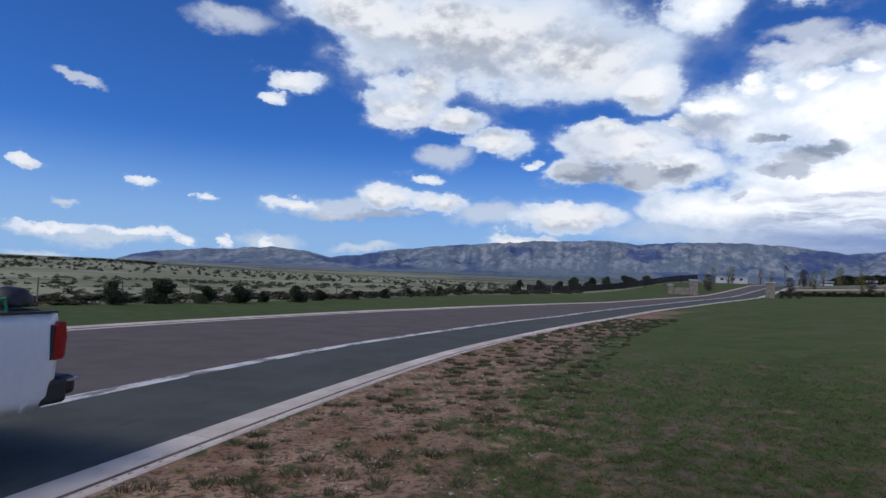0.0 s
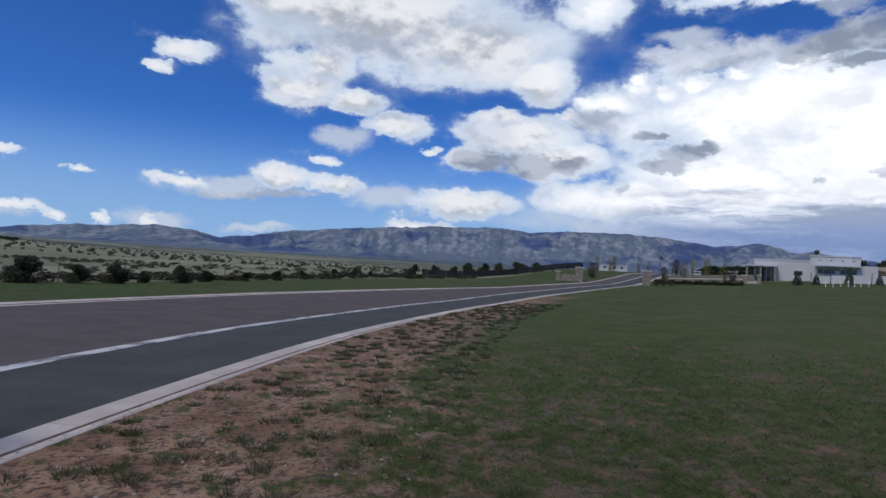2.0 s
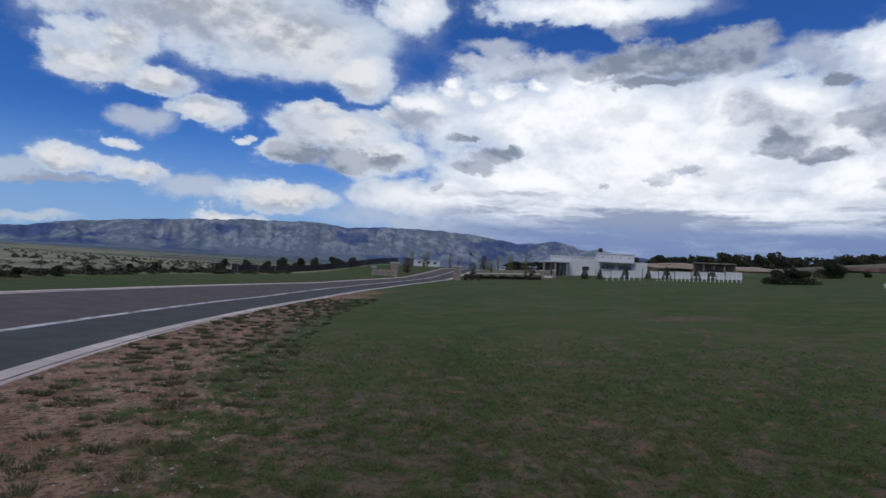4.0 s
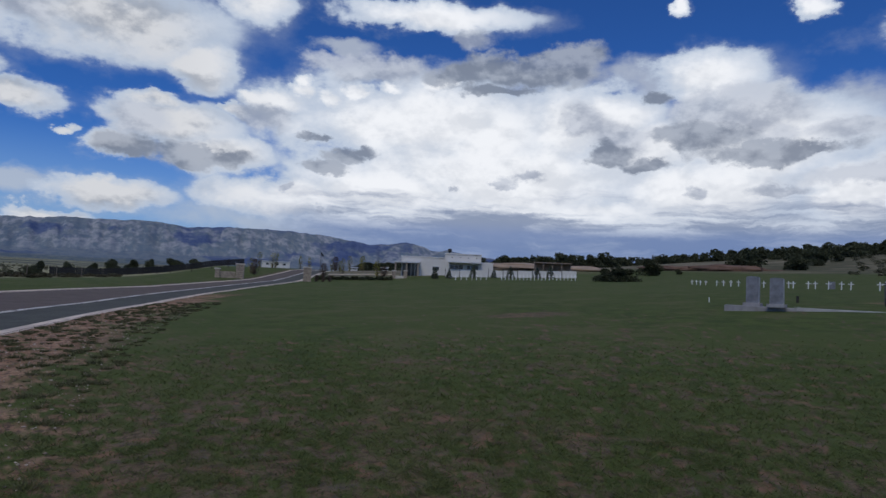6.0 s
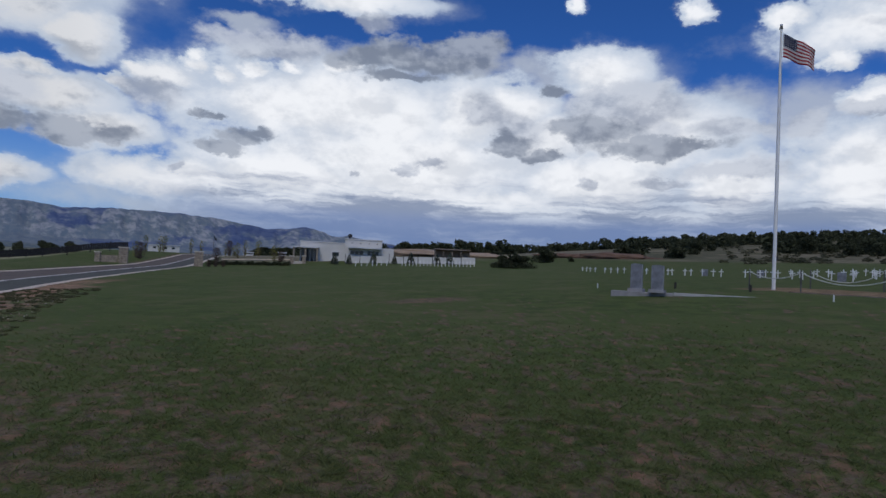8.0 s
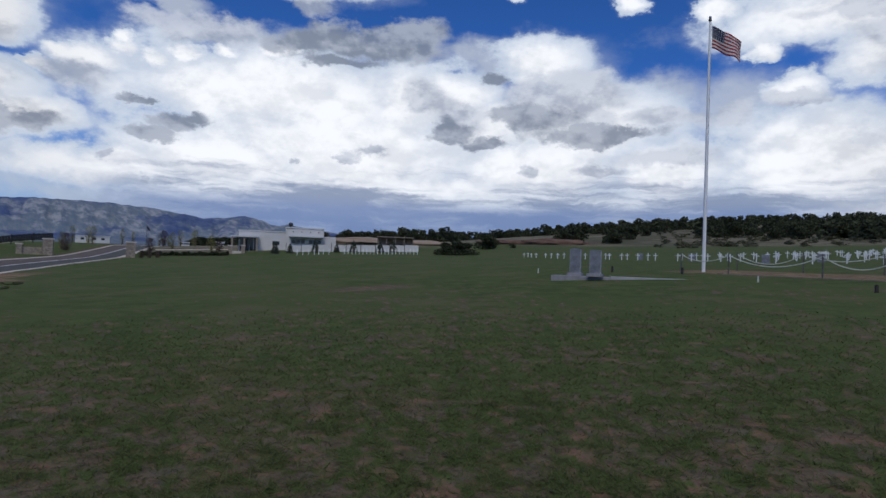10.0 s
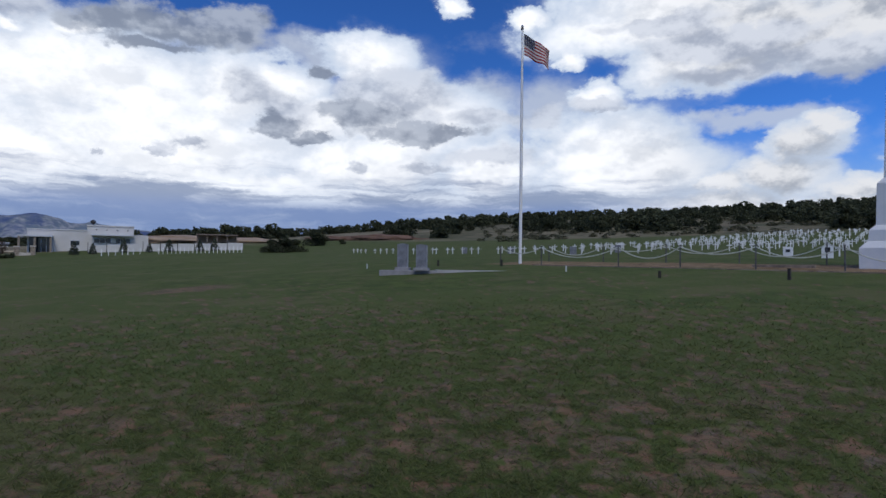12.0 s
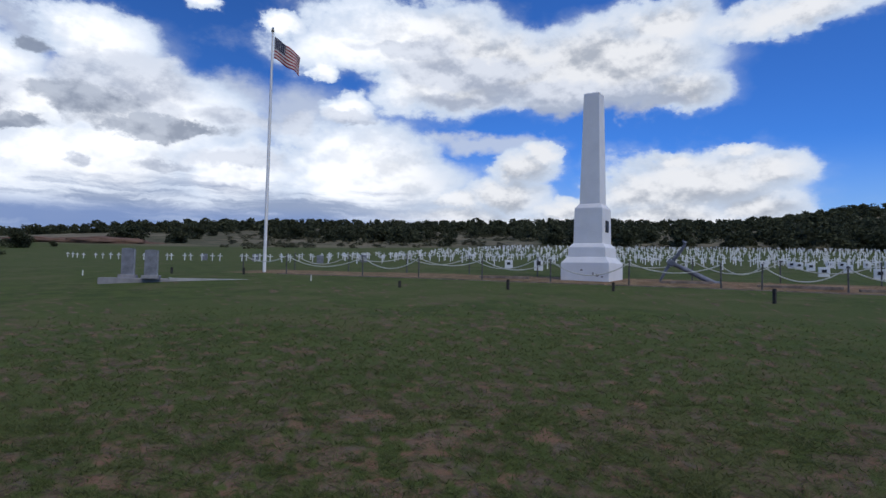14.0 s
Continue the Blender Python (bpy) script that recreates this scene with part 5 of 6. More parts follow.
# ---- buildings ----
def white_building():
    """Its own x runs to the right along the front, y away from it; the front stands at y = 0."""
    b = new("white_building")
    boxed("left_wing", M_STUCCO, b, -4.4, 2.55, 0, 9, -0.6, 3.35)
    boxed("left_parapet", M_STUCCO, b, -4.48, 2.55, -0.08, 9, 3.35, 3.5)
    boxed("raised_block", M_STUCCO, b, 2.55, 8.35, -0.5, 9, -0.6, 4.05)
    boxed("raised_parapet", M_STUCCO, b, 2.47, 8.43, -0.6, 9, 4.05, 4.2)
    boxed("canopy", M_SHADEWALL, b, 3.1, 8.3, -1.9, -0.5, 2.72, 2.9, label="grey projecting canopy")
    boxed("right_wing", M_STUCCO, b, 8.35, 10.3, 0.2, 7, -0.6, 3.0)
    for x0, x1, z0, z1 in ((0.6, 1.65, 1.35, 1.95),):
        w = boxed("window", M_GLASS, b, x0, x1, -0.03, 0.02, z0, z1, label="dark window")
        boxed("frame", M_SHADEWALL, w, x0 - 0.08, x1 + 0.08, -0.06, -0.02, z1, z1 + 0.08)
    for x0, x1 in ((3.45, 5.45), (6.1, 7.9)):
        w = boxed("window", M_GLASS, b, x0, x1, -0.54, -0.48, 1.75, 2.35, label="dark strip window")
        for k in range(1, 3):
            xm = x0 + (x1 - x0) * k / 3
            boxed("mullion", M_SHADEWALL, w, xm - 0.03, xm + 0.03, -0.57, -0.53, 1.75, 2.35)
    for x in (3.6, 4.9, 6.2, 7.5):
        boxed("scupper", M_BLACK, b, x, x + 0.16, -0.56, -0.48, 3.48, 3.62)
    porch = boxed("porch_roof", M_SHADEWALL, b, -5.3, -1.4, -2.2, 0, 2.35, 2.55, label="grey flat porch roof")
    for x in (-5.15, -3.4, -1.6):
        boxed("column", M_STONEWALL, porch, x - 0.12, x + 0.12, -2.1, -1.86, -0.6, 2.35)
    w = boxed("glazing", M_GLASS, b, -4.2, -1.6, -0.05, 0.01, 0.1, 2.3, label="dark glazed entrance")
    for x in (-3.5, -2.8, -2.2):
        boxed("mullion", M_STUCCO, w, x - 0.04, x + 0.04, -0.08, -0.04, 0.1, 2.3)
    # dark ball on a stem above the raised block
    bm = bmesh.new()
    bmesh.ops.create_uvsphere(bm, u_segments=16, v_segments=10, radius=0.36, matrix=Matrix.Translation((3.25, 1.5, 4.75)) @ Matrix.Diagonal((1, 1, 0.85, 1)))
    rod(bm, (3.25, 1.5, 4.1), (3.25, 1.5, 4.6), 0.08)
    part("roof_ball", bm, M_BLACK, b, "dark round ball on a short stem", True)
    return tagged(b, "low white stucco building with a raised block", "building")


BX, BY = polar(23.4, 100, 0.1)
wb = white_building()
wb.matrix_world = pose(BX, BY, 2.45, 0, 0, -25.5)


def low_wall():
    wl = new("white_wall")
    n = 9
    for k in range(n):
        a0, a1 = 25.0 + 11.9 * k / n, 25.0 + 11.9 * (k + 1) / n - 0.04
        (x0, y0), (x1, y1) = polar(a0, 93), polar(a1, 93)
        z = min(float(ground_z(x0, y0)), float(ground_z(x1, y1)))
        d = Vector((x1 - x0, y1 - y0, 0))
        m = Matrix.Translation(((x0 + x1) / 2, (y0 + y1) / 2, z)) @ d.to_track_quat("X", "Z").to_matrix().to_4x4()
        bm = bmesh.new()
        box(bm, -d.length / 2, d.length / 2, -0.12, 0.12, -0.4, 1.05, 0.0, m)
        seg = part("panel", bm, M_STUCCO, wl)
        bm = bmesh.new()
        box(bm, -d.length / 2 - 0.03, -d.length / 2 + 0.05, -0.16, -0.10, -0.3, 1.35, 0.0, m)
        part("post", bm, M_STEEL, seg)
    return tagged(wl, "long low white stucco garden wall", "wall")


low_wall()


def stone_pillar(w, h):
    p = new("gate_pillar")
    rows = max(3, int(h / 0.24))
    hh = h / rows
    for k in range(rows):
        for s in range(2):
            off = 0.08 if k % 2 else -0.08
            x0, x1 = (-w / 2, off * w) if s == 0 else (off * w, w / 2)
            j = 0.012 * math.sin(k * 5 + s * 2)
            boxed("stone", M_STONEWALL, p, x0 + 0.008, x1 - 0.008, -w / 2 - j, w / 2 + j, k * hh - (0.4 if k == 0 else 0), (k + 1) * hh - 0.014)
    boxed("mortar_core", M_CRACK, p, -w / 2 + 0.03, w / 2 - 0.03, -w / 2 + 0.03, w / 2 - 0.03, -0.3, h - 0.02)
    boxed("cap", M_CAP, p, -w / 2 - 0.07, w / 2 + 0.07, -w / 2 - 0.07, w / 2 + 0.07, h - 0.01, h + 0.13, bevel=0.02, label="pale stone cap")
    return tagged(p, "square buff stone gate pillar with pale cap", "gate pillar", "gate pillars")


for az, d, w, h in ((6.75, 81.5, 0.95, 1.72), (4.9, 81.5, 0.55, 1.05), (12.5, 81, 1.0, 1.72)):
    x, y = polar(az, d, 0.08)
    stand(stone_pillar(w, h), x, y, -12)
x0, y0 = polar(5.1, 81.5, 0.08)
x1, y1 = polar(6.35, 81.5, 0.08)
gw = boxed("gate_wall", M_STONEWALL, None, -0.9, 0.9, -0.15, 0.15, -0.4, 0.8, bevel=0.02)
tagged(gw, "low curved buff stone wall between gate pillars", "wall")
stand(gw, (x0 + x1) / 2, (y0 + y1) / 2, -6)

for az, d in ((20.3, 92), (21.35, 92)):
    stand(tagged(stone_pillar(0.55, 1.05), "small stone pillar before the building", "pillar", "small stone pillars"), *polar(az, d), -24)
st = boxed("stone_step", M_CAP, None, -0.6, 0.6, -0.3, 0.3, -0.2, 0.35, bevel=0.02)
stand(tagged(st, "pale stone block between two small pillars", "block"), *polar(20.85, 92), -24)


def far_house(name, w, h, d, label):
    b = new(name)
    boxed("wall", M_STUCCO, b, -w / 2, w / 2, 0, d, -1.0, h)
    boxed("roof", M_SHADEWALL, b, -w / 2 - 0.2, w / 2 + 0.2, -0.2, d + 0.2, h, h + 0.2)
    for x in (-0.3 * w, 0.05 * w, 0.3 * w):
        boxed("window", M_GLASS, b, x - 0.4, x + 0.4, -0.03, 0.02, h * 0.4, h * 0.75)
    return tagged(b, label, "building")


for az, d, w, h, top in ((9.7, 190, 8.0, 1.6, 1.30), (16.5, 180, 2.6, 0.7, 1.12), (19.4, 150, 1.6, 0.8, 1.28)):
    x, y = polar(az, d)
    z = 1.73 + d * math.tan(radians(top)) - h - 0.2
    far_house("far_house", w, h, 5, "small pale flat-roofed building beyond the gate").matrix_world = pose(x, y, max(z, float(ground_z(x, y)) - 0.4), 0, 0, -az)

# open shelter on the slope
sh = new("shelter")
boxed("roof", M_TIMBER, sh, -3.6, 3.6, -1.5, 2.5, 1.55, 1.75, label="brown flat roof")
for k in range(5):
    boxed("post", M_TIMBER, sh, -3.4 + 1.7 * k - 0.09, -3.4 + 1.7 * k + 0.09, -1.3, -1.12, -0.6, 1.55)
boxed("back_wall", M_TAN, sh, -3.5, 3.5, 2.2, 2.4, -0.6, 1.55)
stand(tagged(sh, "long brown open-fronted shelter on the slope", "shelter"), *polar(34.7, 122), -35)
for nm, az, d, rx, ry, rz, m, lb in (("tan_bank", 33.0, 135, 20, 9, 1.2, M_TAN, "bare tan earth bank on the slope"), ("red_bank", 49.2, 138, 9, 4, 1.1, M_REDBANK, "low bank of bare red earth"), ("red_bank", 45.0, 140, 7, 4, 0.8, M_REDBANK, "low bank of bare red earth")):
    bm = bmesh.new()
    bmesh.ops.create_icosphere(bm, subdivisions=4, radius=1)
    for v in bm.verts:
        q = 1 + 0.25 * noise.fractal(v.co * 2.2, 0.8, 2, 4)
        v.co = Vector((v.co.x * rx * q, v.co.y * ry * q, v.co.z * rz * q))
    stand(tagged(part(nm, bm, m, smooth=True), lb, "earth bank", kind="structure"), *polar(az, d), -az)

# second, small flagpole beyond the gate
fp = new("small_flagpole")
bm = bmesh.new()
rod(bm, (0, 0, -0.5), (0, 0, 5.6), 0.06, 0.04)
part("shaft", bm, M_STEEL, fp)
bm = bmesh.new()
pts = [(0.05 + 0.2 * i, 0.05 * math.sin(i * 2), 5.5 - 0.24 * i) for i in range(4)]
for (a, b) in zip(pts, pts[1:]):
    f = [bm.verts.new(p) for p in (a, b, (b[0] - 0.1, b[1], b[2] - 0.45), (a[0] - 0.1 * (a[0] > 0.1), a[1], a[2] - 0.45))]
    bm.faces.new(f)
part("banner", bm, M_BLACK, fp, "small dark banner")
x, y = polar(13.6, 150)
fp.matrix_world = pose(x, y, 1.73 + 150 * math.tan(radians(2.35)) - 5.6, 0, 0, -14)
tagged(fp, "small flagpole with a dark banner", "flagpole")


def hedge():
    """A clipped low hedge that follows the slope from the gate pillar to the building."""
    rng = np.random.default_rng(44)
    n = 9000
    t = rng.uniform(0, 1, n)
    q = leaf_cards(n, 0.085, lambda r: np.zeros(3), 45)
    az = np.radians(13.3 + 6.9 * t)
    off = rng.uniform(-0.35, 0.35, n)
    x, y = (86 + off) * np.sin(az), (86 + off) * np.cos(az)
    top = 0.44 + 0.10 * np.sin(t * 40) + 0.06 * np.sin(t * 97)
    z = ground_z(x, y) + top * rng.uniform(0.02, 1, n) ** 0.7
    q = q + np.stack([x, y, z], 1)[:, None]
    return tagged(new("hedge", tri_mesh("hedge", q, M_LEAF, 4)), "low dark clipped hedge beside the gate", "hedge")


hedge()
lot = new("parking_kerb")
tagged(lot, "pale low concrete kerb round a parking ground", "kerb", kind="structure")
for k in range(12):
    (x0, y0), (x1, y1) = polar(14.4 + 0.49 * k, 101 + 0.2 * k), polar(14.4 + 0.49 * k + 0.47, 101.2 + 0.2 * k)
    z0, z1 = float(ground_z(x0, y0)), float(ground_z(x1, y1))
    d = Vector((x1 - x0, y1 - y0, z1 - z0))
    bm = bmesh.new()
    box(bm, -d.length / 2, d.length / 2, -0.1, 0.1, -0.3, 0.17, 0.015, Matrix.Translation(((x0 + x1) / 2, (y0 + y1) / 2, (z0 + z1) / 2)) @ d.to_track_quat("X", "Z").to_matrix().to_4x4())
    part("kerb_stone", bm, M_KERB, lot)


def dark_fence(name, pts, h, label):
    f = new(name)
    for (a0, d0, z0), (a1, d1, z1) in zip(pts, pts[1:]):
        (x0, y0), (x1, y1) = polar(a0, d0), polar(a1, d1)
        n = max(2, int(math.hypot(x1 - x0, y1 - y0) / 2.4))
        for k in range(n):
            p = [(x0 + (x1 - x0) * t, y0 + (y1 - y0) * t) for t in (k / n, (k + 1) / n)]
            zz = [float(ground_z(*q)) + z0 + (z1 - z0) * t for q, t in zip(p, (k / n, (k + 1) / n))]
            d = Vector((p[1][0] - p[0][0], p[1][1] - p[0][1], zz[1] - zz[0]))
            m = Matrix.Translation(((p[0][0] + p[1][0]) / 2, (p[0][1] + p[1][1]) / 2, sum(zz) / 2)) @ d.to_track_quat("X", "Z").to_matrix().to_4x4()
            bm = bmesh.new()
            for i in range(9):
                xx = -d.length / 2 + d.length * (i + 0.5) / 9
                box(bm, xx - d.length / 21, xx + d.length / 21, -0.015, 0.015, 0.05, h - 0.04 + 0.05 * math.sin(i * 3 + k))
            box(bm, -d.length / 2, d.length / 2, 0.015, 0.06, h * 0.25, h * 0.25 + 0.09)
            box(bm, -d.length / 2, d.length / 2, 0.015, 0.06, h * 0.75, h * 0.75 + 0.09)
            bmesh.ops.transform(bm, matrix=m, verts=bm.verts)
            panel = part("panel", bm, M_DARKWOOD, f)
            bm = bmesh.new()
            rod(bm, (p[0][0], p[0][1], zz[0] - 0.3), (p[0][0], p[0][1], zz[0] + h + 0.08), 0.07, 0.07, 6)
            part("post", bm, M_DARKWOOD, panel)
    return tagged(f, label, "fence")


dark_fence("dark_fence", [(-7.4, 86, 0), (-2, 92, 0), (1.2, 97, 0.1), (4.4, 100, 0.5), (7.1, 103, 0.8)], 0.98, "long dark-stained slatted wooden fence")


def wire_fence():
    f = new("wire_fence")
    ends = []
    for k in range(16):
        y = 18 + 4.2 * k
        x = float(bend(y)) - KERB - 22.5
        z = float(ground_z(x, y))
        bm = bmesh.new()
        rod(bm, (x, y, z - 0.3), (x, y, z + 1.25), 0.035, 0.03, 6)
        part("post", bm, M_TIMBER, f)
        ends.append((x, y, z))
    for h in (0.5, 0.85, 1.15):
        bm = bmesh.new()
        tube(bm, [(x, y, z + h) for x, y, z in ends], 0.006, 4)
        part("wire", bm, M_STEEL, f)
    return tagged(f, "wire fence on slim wooden posts beyond the lawn", "wire fence")


wire_fence()


# ---- pickup truck at the kerb ----
def wheel(parent, x, y, side):
    bm = bmesh.new()
    bmesh.ops.create_cone(bm, segments=32, radius1=0.40, radius2=0.40, depth=0.27, cap_ends=True, matrix=Matrix.Translation((x, y, 0.40)) @ pose(0, 0, 0, 0, 90))
    bmesh.ops.bevel(bm, geom=[e for e in bm.edges if len(e.link_faces) == 2 and any(len(fc.verts) > 4 for fc in e.link_faces)], offset=0.05, segments=3, affect="EDGES")
    w = part("wheel", bm, M_RUBBER, parent)
    bm = bmesh.new()
    bmesh.ops.create_cone(bm, segments=24, radius1=0.23, radius2=0.20, depth=0.06, cap_ends=True, matrix=Matrix.Translation((x + side * 0.125, y, 0.40)) @ pose(0, 0, 0, 0, 90))
    part("rim", bm, M_CHROME, w)


def pickup():
    """Its tail end lies at y = 0 and it heads towards -y; x = 0 is its middle."""
    t = new("pickup_truck")
    W = 1.0
    # bed side panels with a gentle belly, wheel arch cut by the outline
    for side in (1, -1):
        bm = bmesh.new()
        ys = np.linspace(0.0, -2.05, 42)
        zs = [(0.47, -0.06), (0.58, -0.012), (0.75, 0.0), (0.92, 0.012), (1.08, 0.004), (1.22, 0.0), (1.315, -0.02)]
        grid = []
        for yv in ys:
            col = []
            arch = 0.40 + math.sqrt(max(0, 0.50 ** 2 - (yv + 1.22) ** 2)) if abs(yv + 1.22) < 0.5 else 0
            tuck = 0.05 * ease(yv, -0.12, 0.0)
            for zv, off in zs:
                zz = max(zv, arch) if zv < 1.1 else zv
                rear_cut = 0.07 * float(ease(-zv, -0.62, -0.47)) if yv > -0.3 else 0
                col.append(bm.verts.new((side * (W + off - tuck), yv - rear_cut, zz)))
            grid.append(col)
        for a, b in zip(grid, grid[1:]):
            for m in range(len(zs) - 1):
                if (a[m].co - a[m + 1].co).length > 1e-4 or (b[m].co - b[m + 1].co).length > 1e-4:
                    bm.faces.new((a[m], a[m + 1], b[m + 1], b[m]))
        p = part("bed_side", bm, M_TRUCK, t, smooth=True)
        md = p.modifiers.new("thickness", "SOLIDIFY")
        md.thickness = 0.05
        boxed("bed_rail_cap", M_BLACK, t, *(sorted((side * 0.90, side * 1.0))), -2.05, -0.05, 1.312, 1.33, bevel=0.006, label="black bed rail cap")
        lamp = new("tail_lamp")
        lamp.parent = t
        bm = bmesh.new()
        prof = [(0.90, -0.075), (0.93, -0.095), (1.20, -0.085), (1.235, -0.02), (1.225, 0.045), (1.08, 0.075), (1.05, 0.066), (0.93, 0.062), (0.905, 0.02)]
        outer = [bm.verts.new((side * (1.018 - 0.035 * float(ease(yv, -0.02, 0.075))), yv, zv)) for zv, yv in prof]
        inner = [bm.verts.new((side * 0.86, yv, zv)) for zv, yv in prof]
        bm.faces.new(outer)
        bm.faces.new(inner[::-1])
        for i in range(len(prof)):
            bm.faces.new((outer[i], inner[i], inner[(i + 1) % len(prof)], outer[(i + 1) % len(prof)]))
        part("lens", bm, M_RED, lamp, "red lens")
        bm = bmesh.new()
        box(bm, *sorted((side * 0.99, side * 1.016)), -0.12, -0.09, 0.90, 1.21, 0.006)
        part("surround", bm, M_BLACK, lamp)
    boxed("tailgate", M_TRUCK, t, -0.88, 0.88, -0.07, 0.0, 0.68, 1.32, bevel=0.02)
    boxed("bed_floor", M_BLACK, t, -0.9, 0.9, -2.0, -0.05, 0.78, 0.84)
    boxed("bed_front", M_TRUCK, t, -0.95, 0.95, -2.06, -2.0, 0.6, 1.32)
    bm = bmesh.new()
    box(bm, -0.98, 0.98, 0.0, 0.22, 0.56, 0.74, 0.05)
    box(bm, -0.985, 0.985, -0.16, 0.12, 0.50, 0.72, 0.04)
    bumper = part("rear_bumper", bm, M_BLACK, t, "black rear bumper")
    boxed("bumper_trim", M_CHROME, bumper, 0.78, 0.985, 0.10, 0.228, 0.685, 0.71, bevel=0.006, label="chrome strip")
    bm = bmesh.new()
    prof = [(-2.1, 0.45), (-2.1, 1.3), (-2.15, 1.86), (-2.9, 1.92), (-3.6, 1.88), (-4.35, 1.30), (-5.75, 1.16), (-5.85, 0.9), (-5.85, 0.45)]
    for s in (-1, 1):
        bm.faces.new([bm.verts.new((s * (0.98 if z < 1.35 else 0.80), y, z)) for y, z in prof])
    bm.verts.ensure_lookup_table()
    n = len(prof)
    for i in range(n):
        bm.faces.new((bm.verts[i], bm.verts[(i + 1) % n], bm.verts[n + (i + 1) % n], bm.verts[n + i]))
    part("cab", bm, M_TRUCK, t)
    for s in (-1, 1):
        boxed("side_window", M_GLASS, t, *sorted((s * 0.88, s * 0.93)), -3.6, -2.3, 1.38, 1.78)
        for yv in (-1.22, -4.75):
            wheel(t, s * 0.85, yv, s)
    boxed("chassis", M_BLACK, t, -0.6, 0.6, -5.6, -0.2, 0.42, 0.6)
    boxed("mud_flap", M_BLACK, t, 0.72, 0.95, -0.60, -0.57, 0.30, 0.60)
    bm = bmesh.new()
    rod(bm, (0.80, -0.55, 0.43), (0.80, -0.40, 0.43), 0.045, 0.045, 12)
    part("exhaust", bm, M_BLACK, t)
    return tagged(t, "white pickup truck parked at the kerb", "pickup truck")


TX, TY = -4.72, 4.52
pk = pickup()
pk.matrix_world = pose(TX - 1.0, TY, 0.0, 0, 0, 0)
bm = bmesh.new()
bmesh.ops.create_icosphere(bm, subdivisions=4, radius=1.0)
for v in bm.verts:
    q = 1 + 0.10 * noise.fractal(v.co * 1.7, 0.9, 2, 3)
    v.co = Vector((v.co.x * 0.17 * q, v.co.y * 0.19 * q, max(v.co.z, -0.35) * 0.13 * q))
bag = part("black_bag", bm, M_BLACK, smooth=True)
bag.matrix_world = pose(TX - 0.30, TY - 0.27, 1.405, 0, 0, 12)
# block added under the bag to hold it at its height
box_ob = boxed("bag_support", M_BLACK, None, -0.18, 0.18, -0.18, 0.18, 0.0, 0.5, bevel=0.03)
box_ob.name = "tool_box"
box_ob.matrix_world = pose(TX - 0.30, TY - 0.27, 0.84, 0, 0, 0)
tagged(box_ob, "black block added in the truck bed under the bag", "tool box")
tagged(bag, "dark soft bag on the truck's load", "bag")
gr = new("green_chair_frame")
bm = bmesh.new()
rod(bm, (0, 0, 0), (0.02, -0.04, 0.60), 0.012)
part("leg", bm, M_GREEN, gr)
bm = bmesh.new()
rod(bm, (0.02, -0.04, 0.60), (0.0, -0.5, 0.62), 0.012)
part("rail", bm, M_GREEN, gr)
bm = bmesh.new()
rod(bm, (0.0, -0.5, 0.0), (0.0, -0.5, 0.62), 0.012)
part("leg", bm, M_GREEN, gr)
gr.matrix_world = pose(TX - 0.10, TY - 0.36, 0.86, 10)
tagged(gr, "bright green folding frame in the truck bed", "folding frame")


# ---- grass, weeds and pebbles near by ----
def grass():
    rng = np.random.default_rng(21)
    n = 340000
    az = np.radians(np.where(np.arange(n) < 30000, rng.uniform(-180, 180, n), rng.uniform(-42, 128, n) + rng.normal(0, 9, n)))
    r = np.where(np.arange(n) < 30000, 0.2 + 6 * rng.uniform(0, 1, n) ** 0.6, 0.3 + 16.6 * rng.uniform(0, 1, n) ** 1.5)
    x, y = r * np.sin(az), r * np.cos(az)
    c = cover(x, y)
    bare = soil(x, y) > 0.6
    keep = (lateral(x, y) > 0.05) & (rng.uniform(0, 1, n) < np.clip((15 - r) / 11, 0, 1) * np.clip((r / 2.6) ** 1.35, 0, 1)) & (rng.uniform(0, 1, n) < np.where(bare, 0.05, 0.30) + 0.7 * c ** 1.5)
    x, y, r, c = x[keep], y[keep], r[keep], c[keep]
    z = ground_z(x, y)
    m = 2
    X, Y, Z, Rr, Cc = (np.repeat(v, m) for v in (x, y, z, r, c))
    k = len(X)
    X, Y = X + rng.normal(0, 0.02, k), Y + rng.normal(0, 0.02, k)
    tuft = ease(fbm(X * 5.5, Y * 5.5, 77), 0.46, 0.66)
    h = rng.uniform(0.014, 0.040, k) * (0.45 + 0.6 * Cc + 0.7 * tuft * ease(14 - Rr, 0, 8))
    w = (0.0018 + 0.0006 * Rr) * rng.uniform(0.7, 1.3, k)
    a = rng.uniform(0, 2 * np.pi, k)
    lean = rng.normal(0, 2.0, (k, 2)) * h[:, None]
    b0 = np.stack([X - w * np.cos(a), Y - w * np.sin(a), Z - 0.004], 1)
    b1 = np.stack([X + w * np.cos(a), Y + w * np.sin(a), Z - 0.004], 1)
    tp = np.stack([X + lean[:, 0], Y + lean[:, 1], Z + h], 1)
    tagged(new("grass", tri_mesh("grass", np.stack([b0, b1, tp], 1), M_BLADE)), "short patchy green grass of the lawn", "grass", kind="stuff")


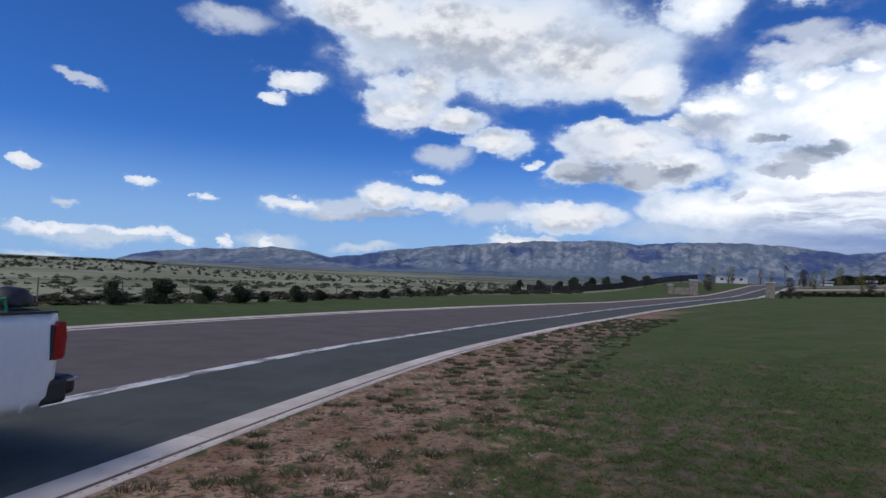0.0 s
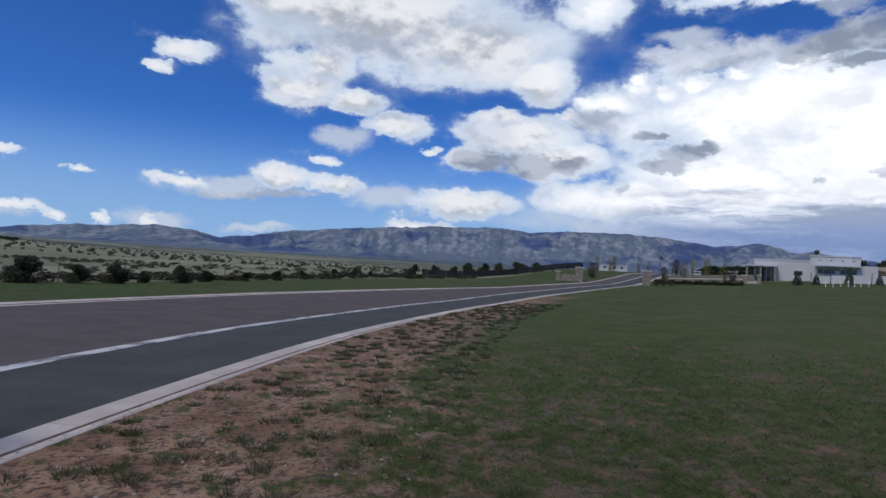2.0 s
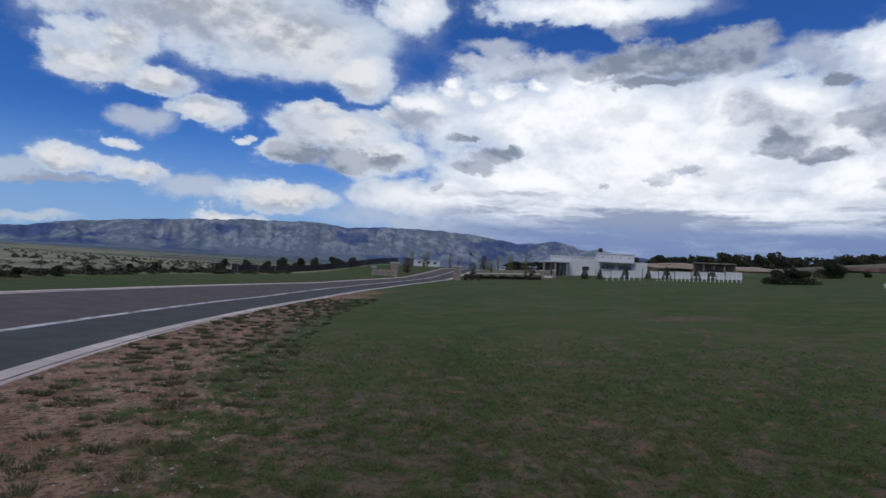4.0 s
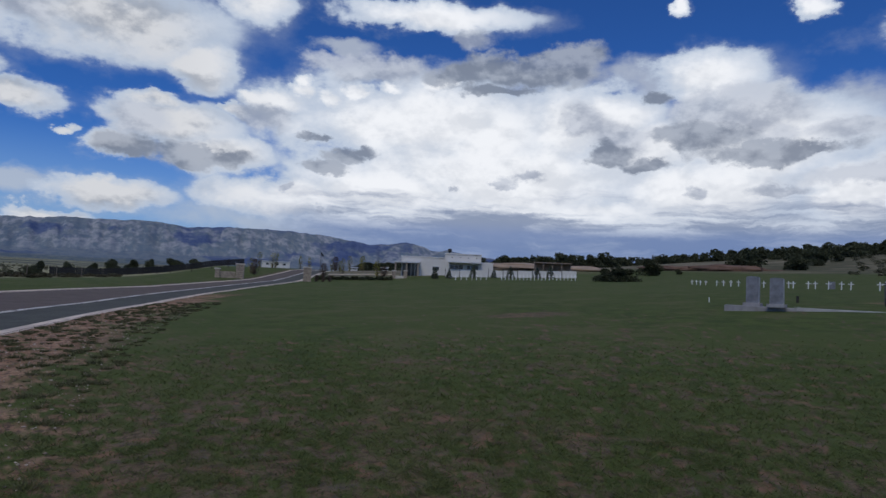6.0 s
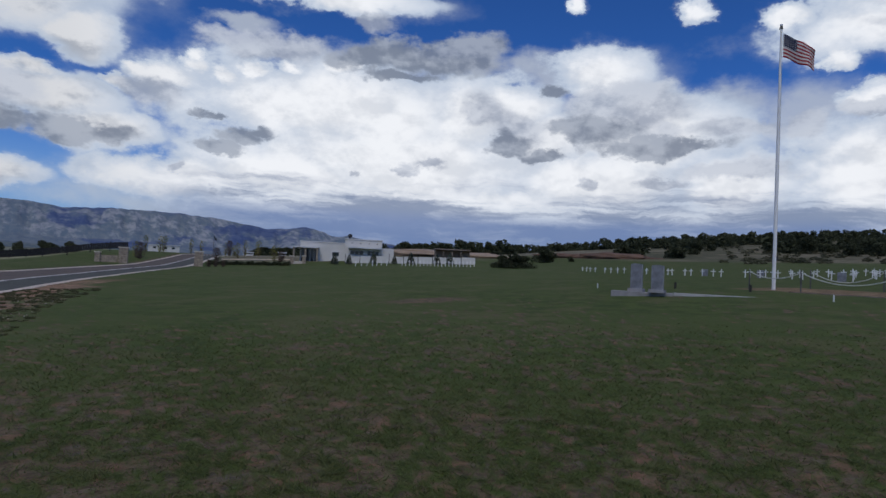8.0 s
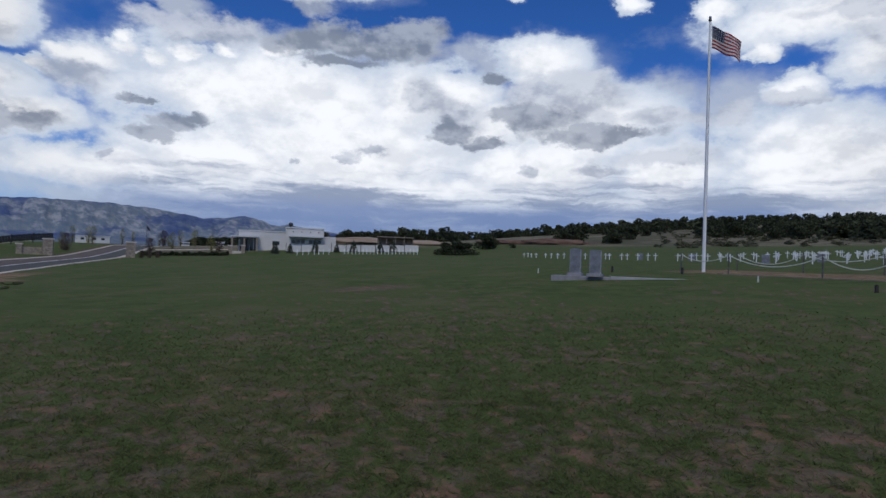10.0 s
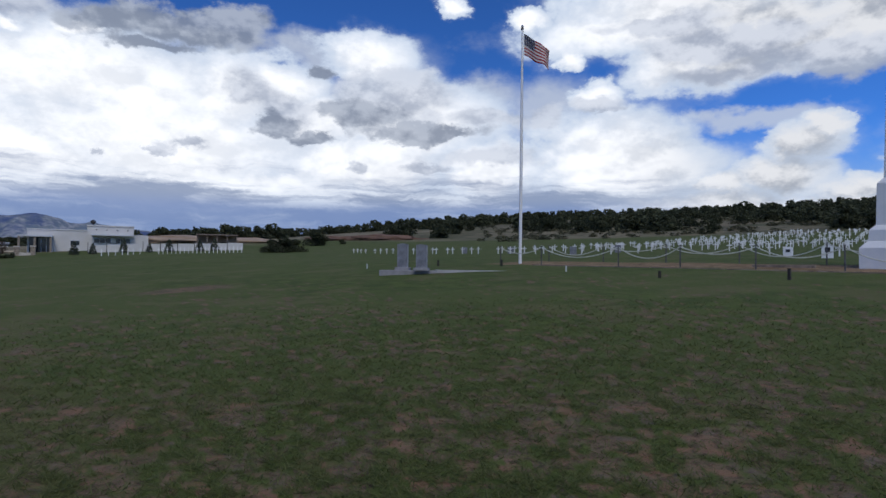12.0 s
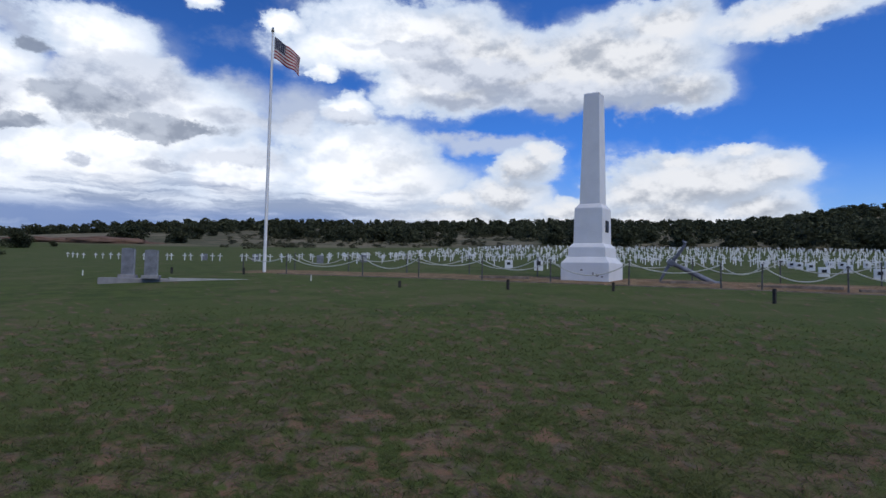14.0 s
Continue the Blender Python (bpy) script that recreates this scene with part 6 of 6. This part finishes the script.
def weeds():
    rng = np.random.default_rng(22)
    n = 760
    y = rng.uniform(1.5, 34, n) ** 1.0
    u = rng.uniform(0.15, 3.4, n)
    x = u + bend(y) - KERB
    z = ground_z(x, y)
    tris = []
    for i in range(n):
        s = rng.uniform(0.4, 1.25)
        m = int(85 * s)
        a, d = rng.uniform(0, 6.28, m), 0.085 * s * np.sqrt(rng.uniform(0, 1, m))
        bx, by = x[i] + d * np.cos(a), y[i] + d * np.sin(a) * 0.9
        h = rng.uniform(0.02, 0.062, m) * s
        w = 0.0019 + 0.0005 * y[i]
        b = rng.uniform(0, 6.28, m)
        tip = np.stack([bx + 0.6 * d * np.cos(a) + rng.normal(0, 0.02, m), by + 0.6 * d * np.sin(a) + rng.normal(0, 0.02, m), z[i] + h], 1)
        tris.append(np.stack([np.stack([bx - w * np.cos(b), by - w * np.sin(b), np.full(m, z[i] - 0.004)], 1), np.stack([bx + w * np.cos(b), by + w * np.sin(b), np.full(m, z[i] - 0.004)], 1), tip], 1))
    tagged(new("weeds", tri_mesh("weeds", np.concatenate(tris), M_WEED)), "scattered grey-green weed tufts on bare dirt", "weeds", kind="stuff")


def pebbles():
    rng = np.random.default_rng(23)
    n = 2600
    y = rng.uniform(1.5, 26, n)
    u = rng.uniform(0.05, 3.2, n) ** 1.0
    x = u + bend(y) - KERB
    z = ground_z(x, y)
    s = rng.uniform(0.005, 0.019, n) * (1 + 0.9 * (rng.uniform(0, 1, n) > 0.95))
    octa = np.array([(1, 0, 0), (0, 1, 0), (-1, 0, 0), (0, -1, 0), (0, 0, 0.7), (0, 0, -0.7)])
    vs = (octa[None] * s[:, None, None] * rng.uniform(0.7, 1.3, (n, 6, 1)) + np.stack([x, y, z + s * 0.3], 1)[:, None]).reshape(-1, 3)
    tri = np.array([(0, 1, 4), (1, 2, 4), (2, 3, 4), (3, 0, 4), (1, 0, 5), (2, 1, 5), (3, 2, 5), (0, 3, 5)])
    fs = (tri[None] + 6 * np.arange(n)[:, None, None]).reshape(-1, 3)
    tagged(link("pebbles", vs.tolist(), fs.tolist(), M_PEBBLE), "small pale pebbles strewn over bare dirt", "pebbles", kind="stuff")


grass()
weeds()
pebbles()
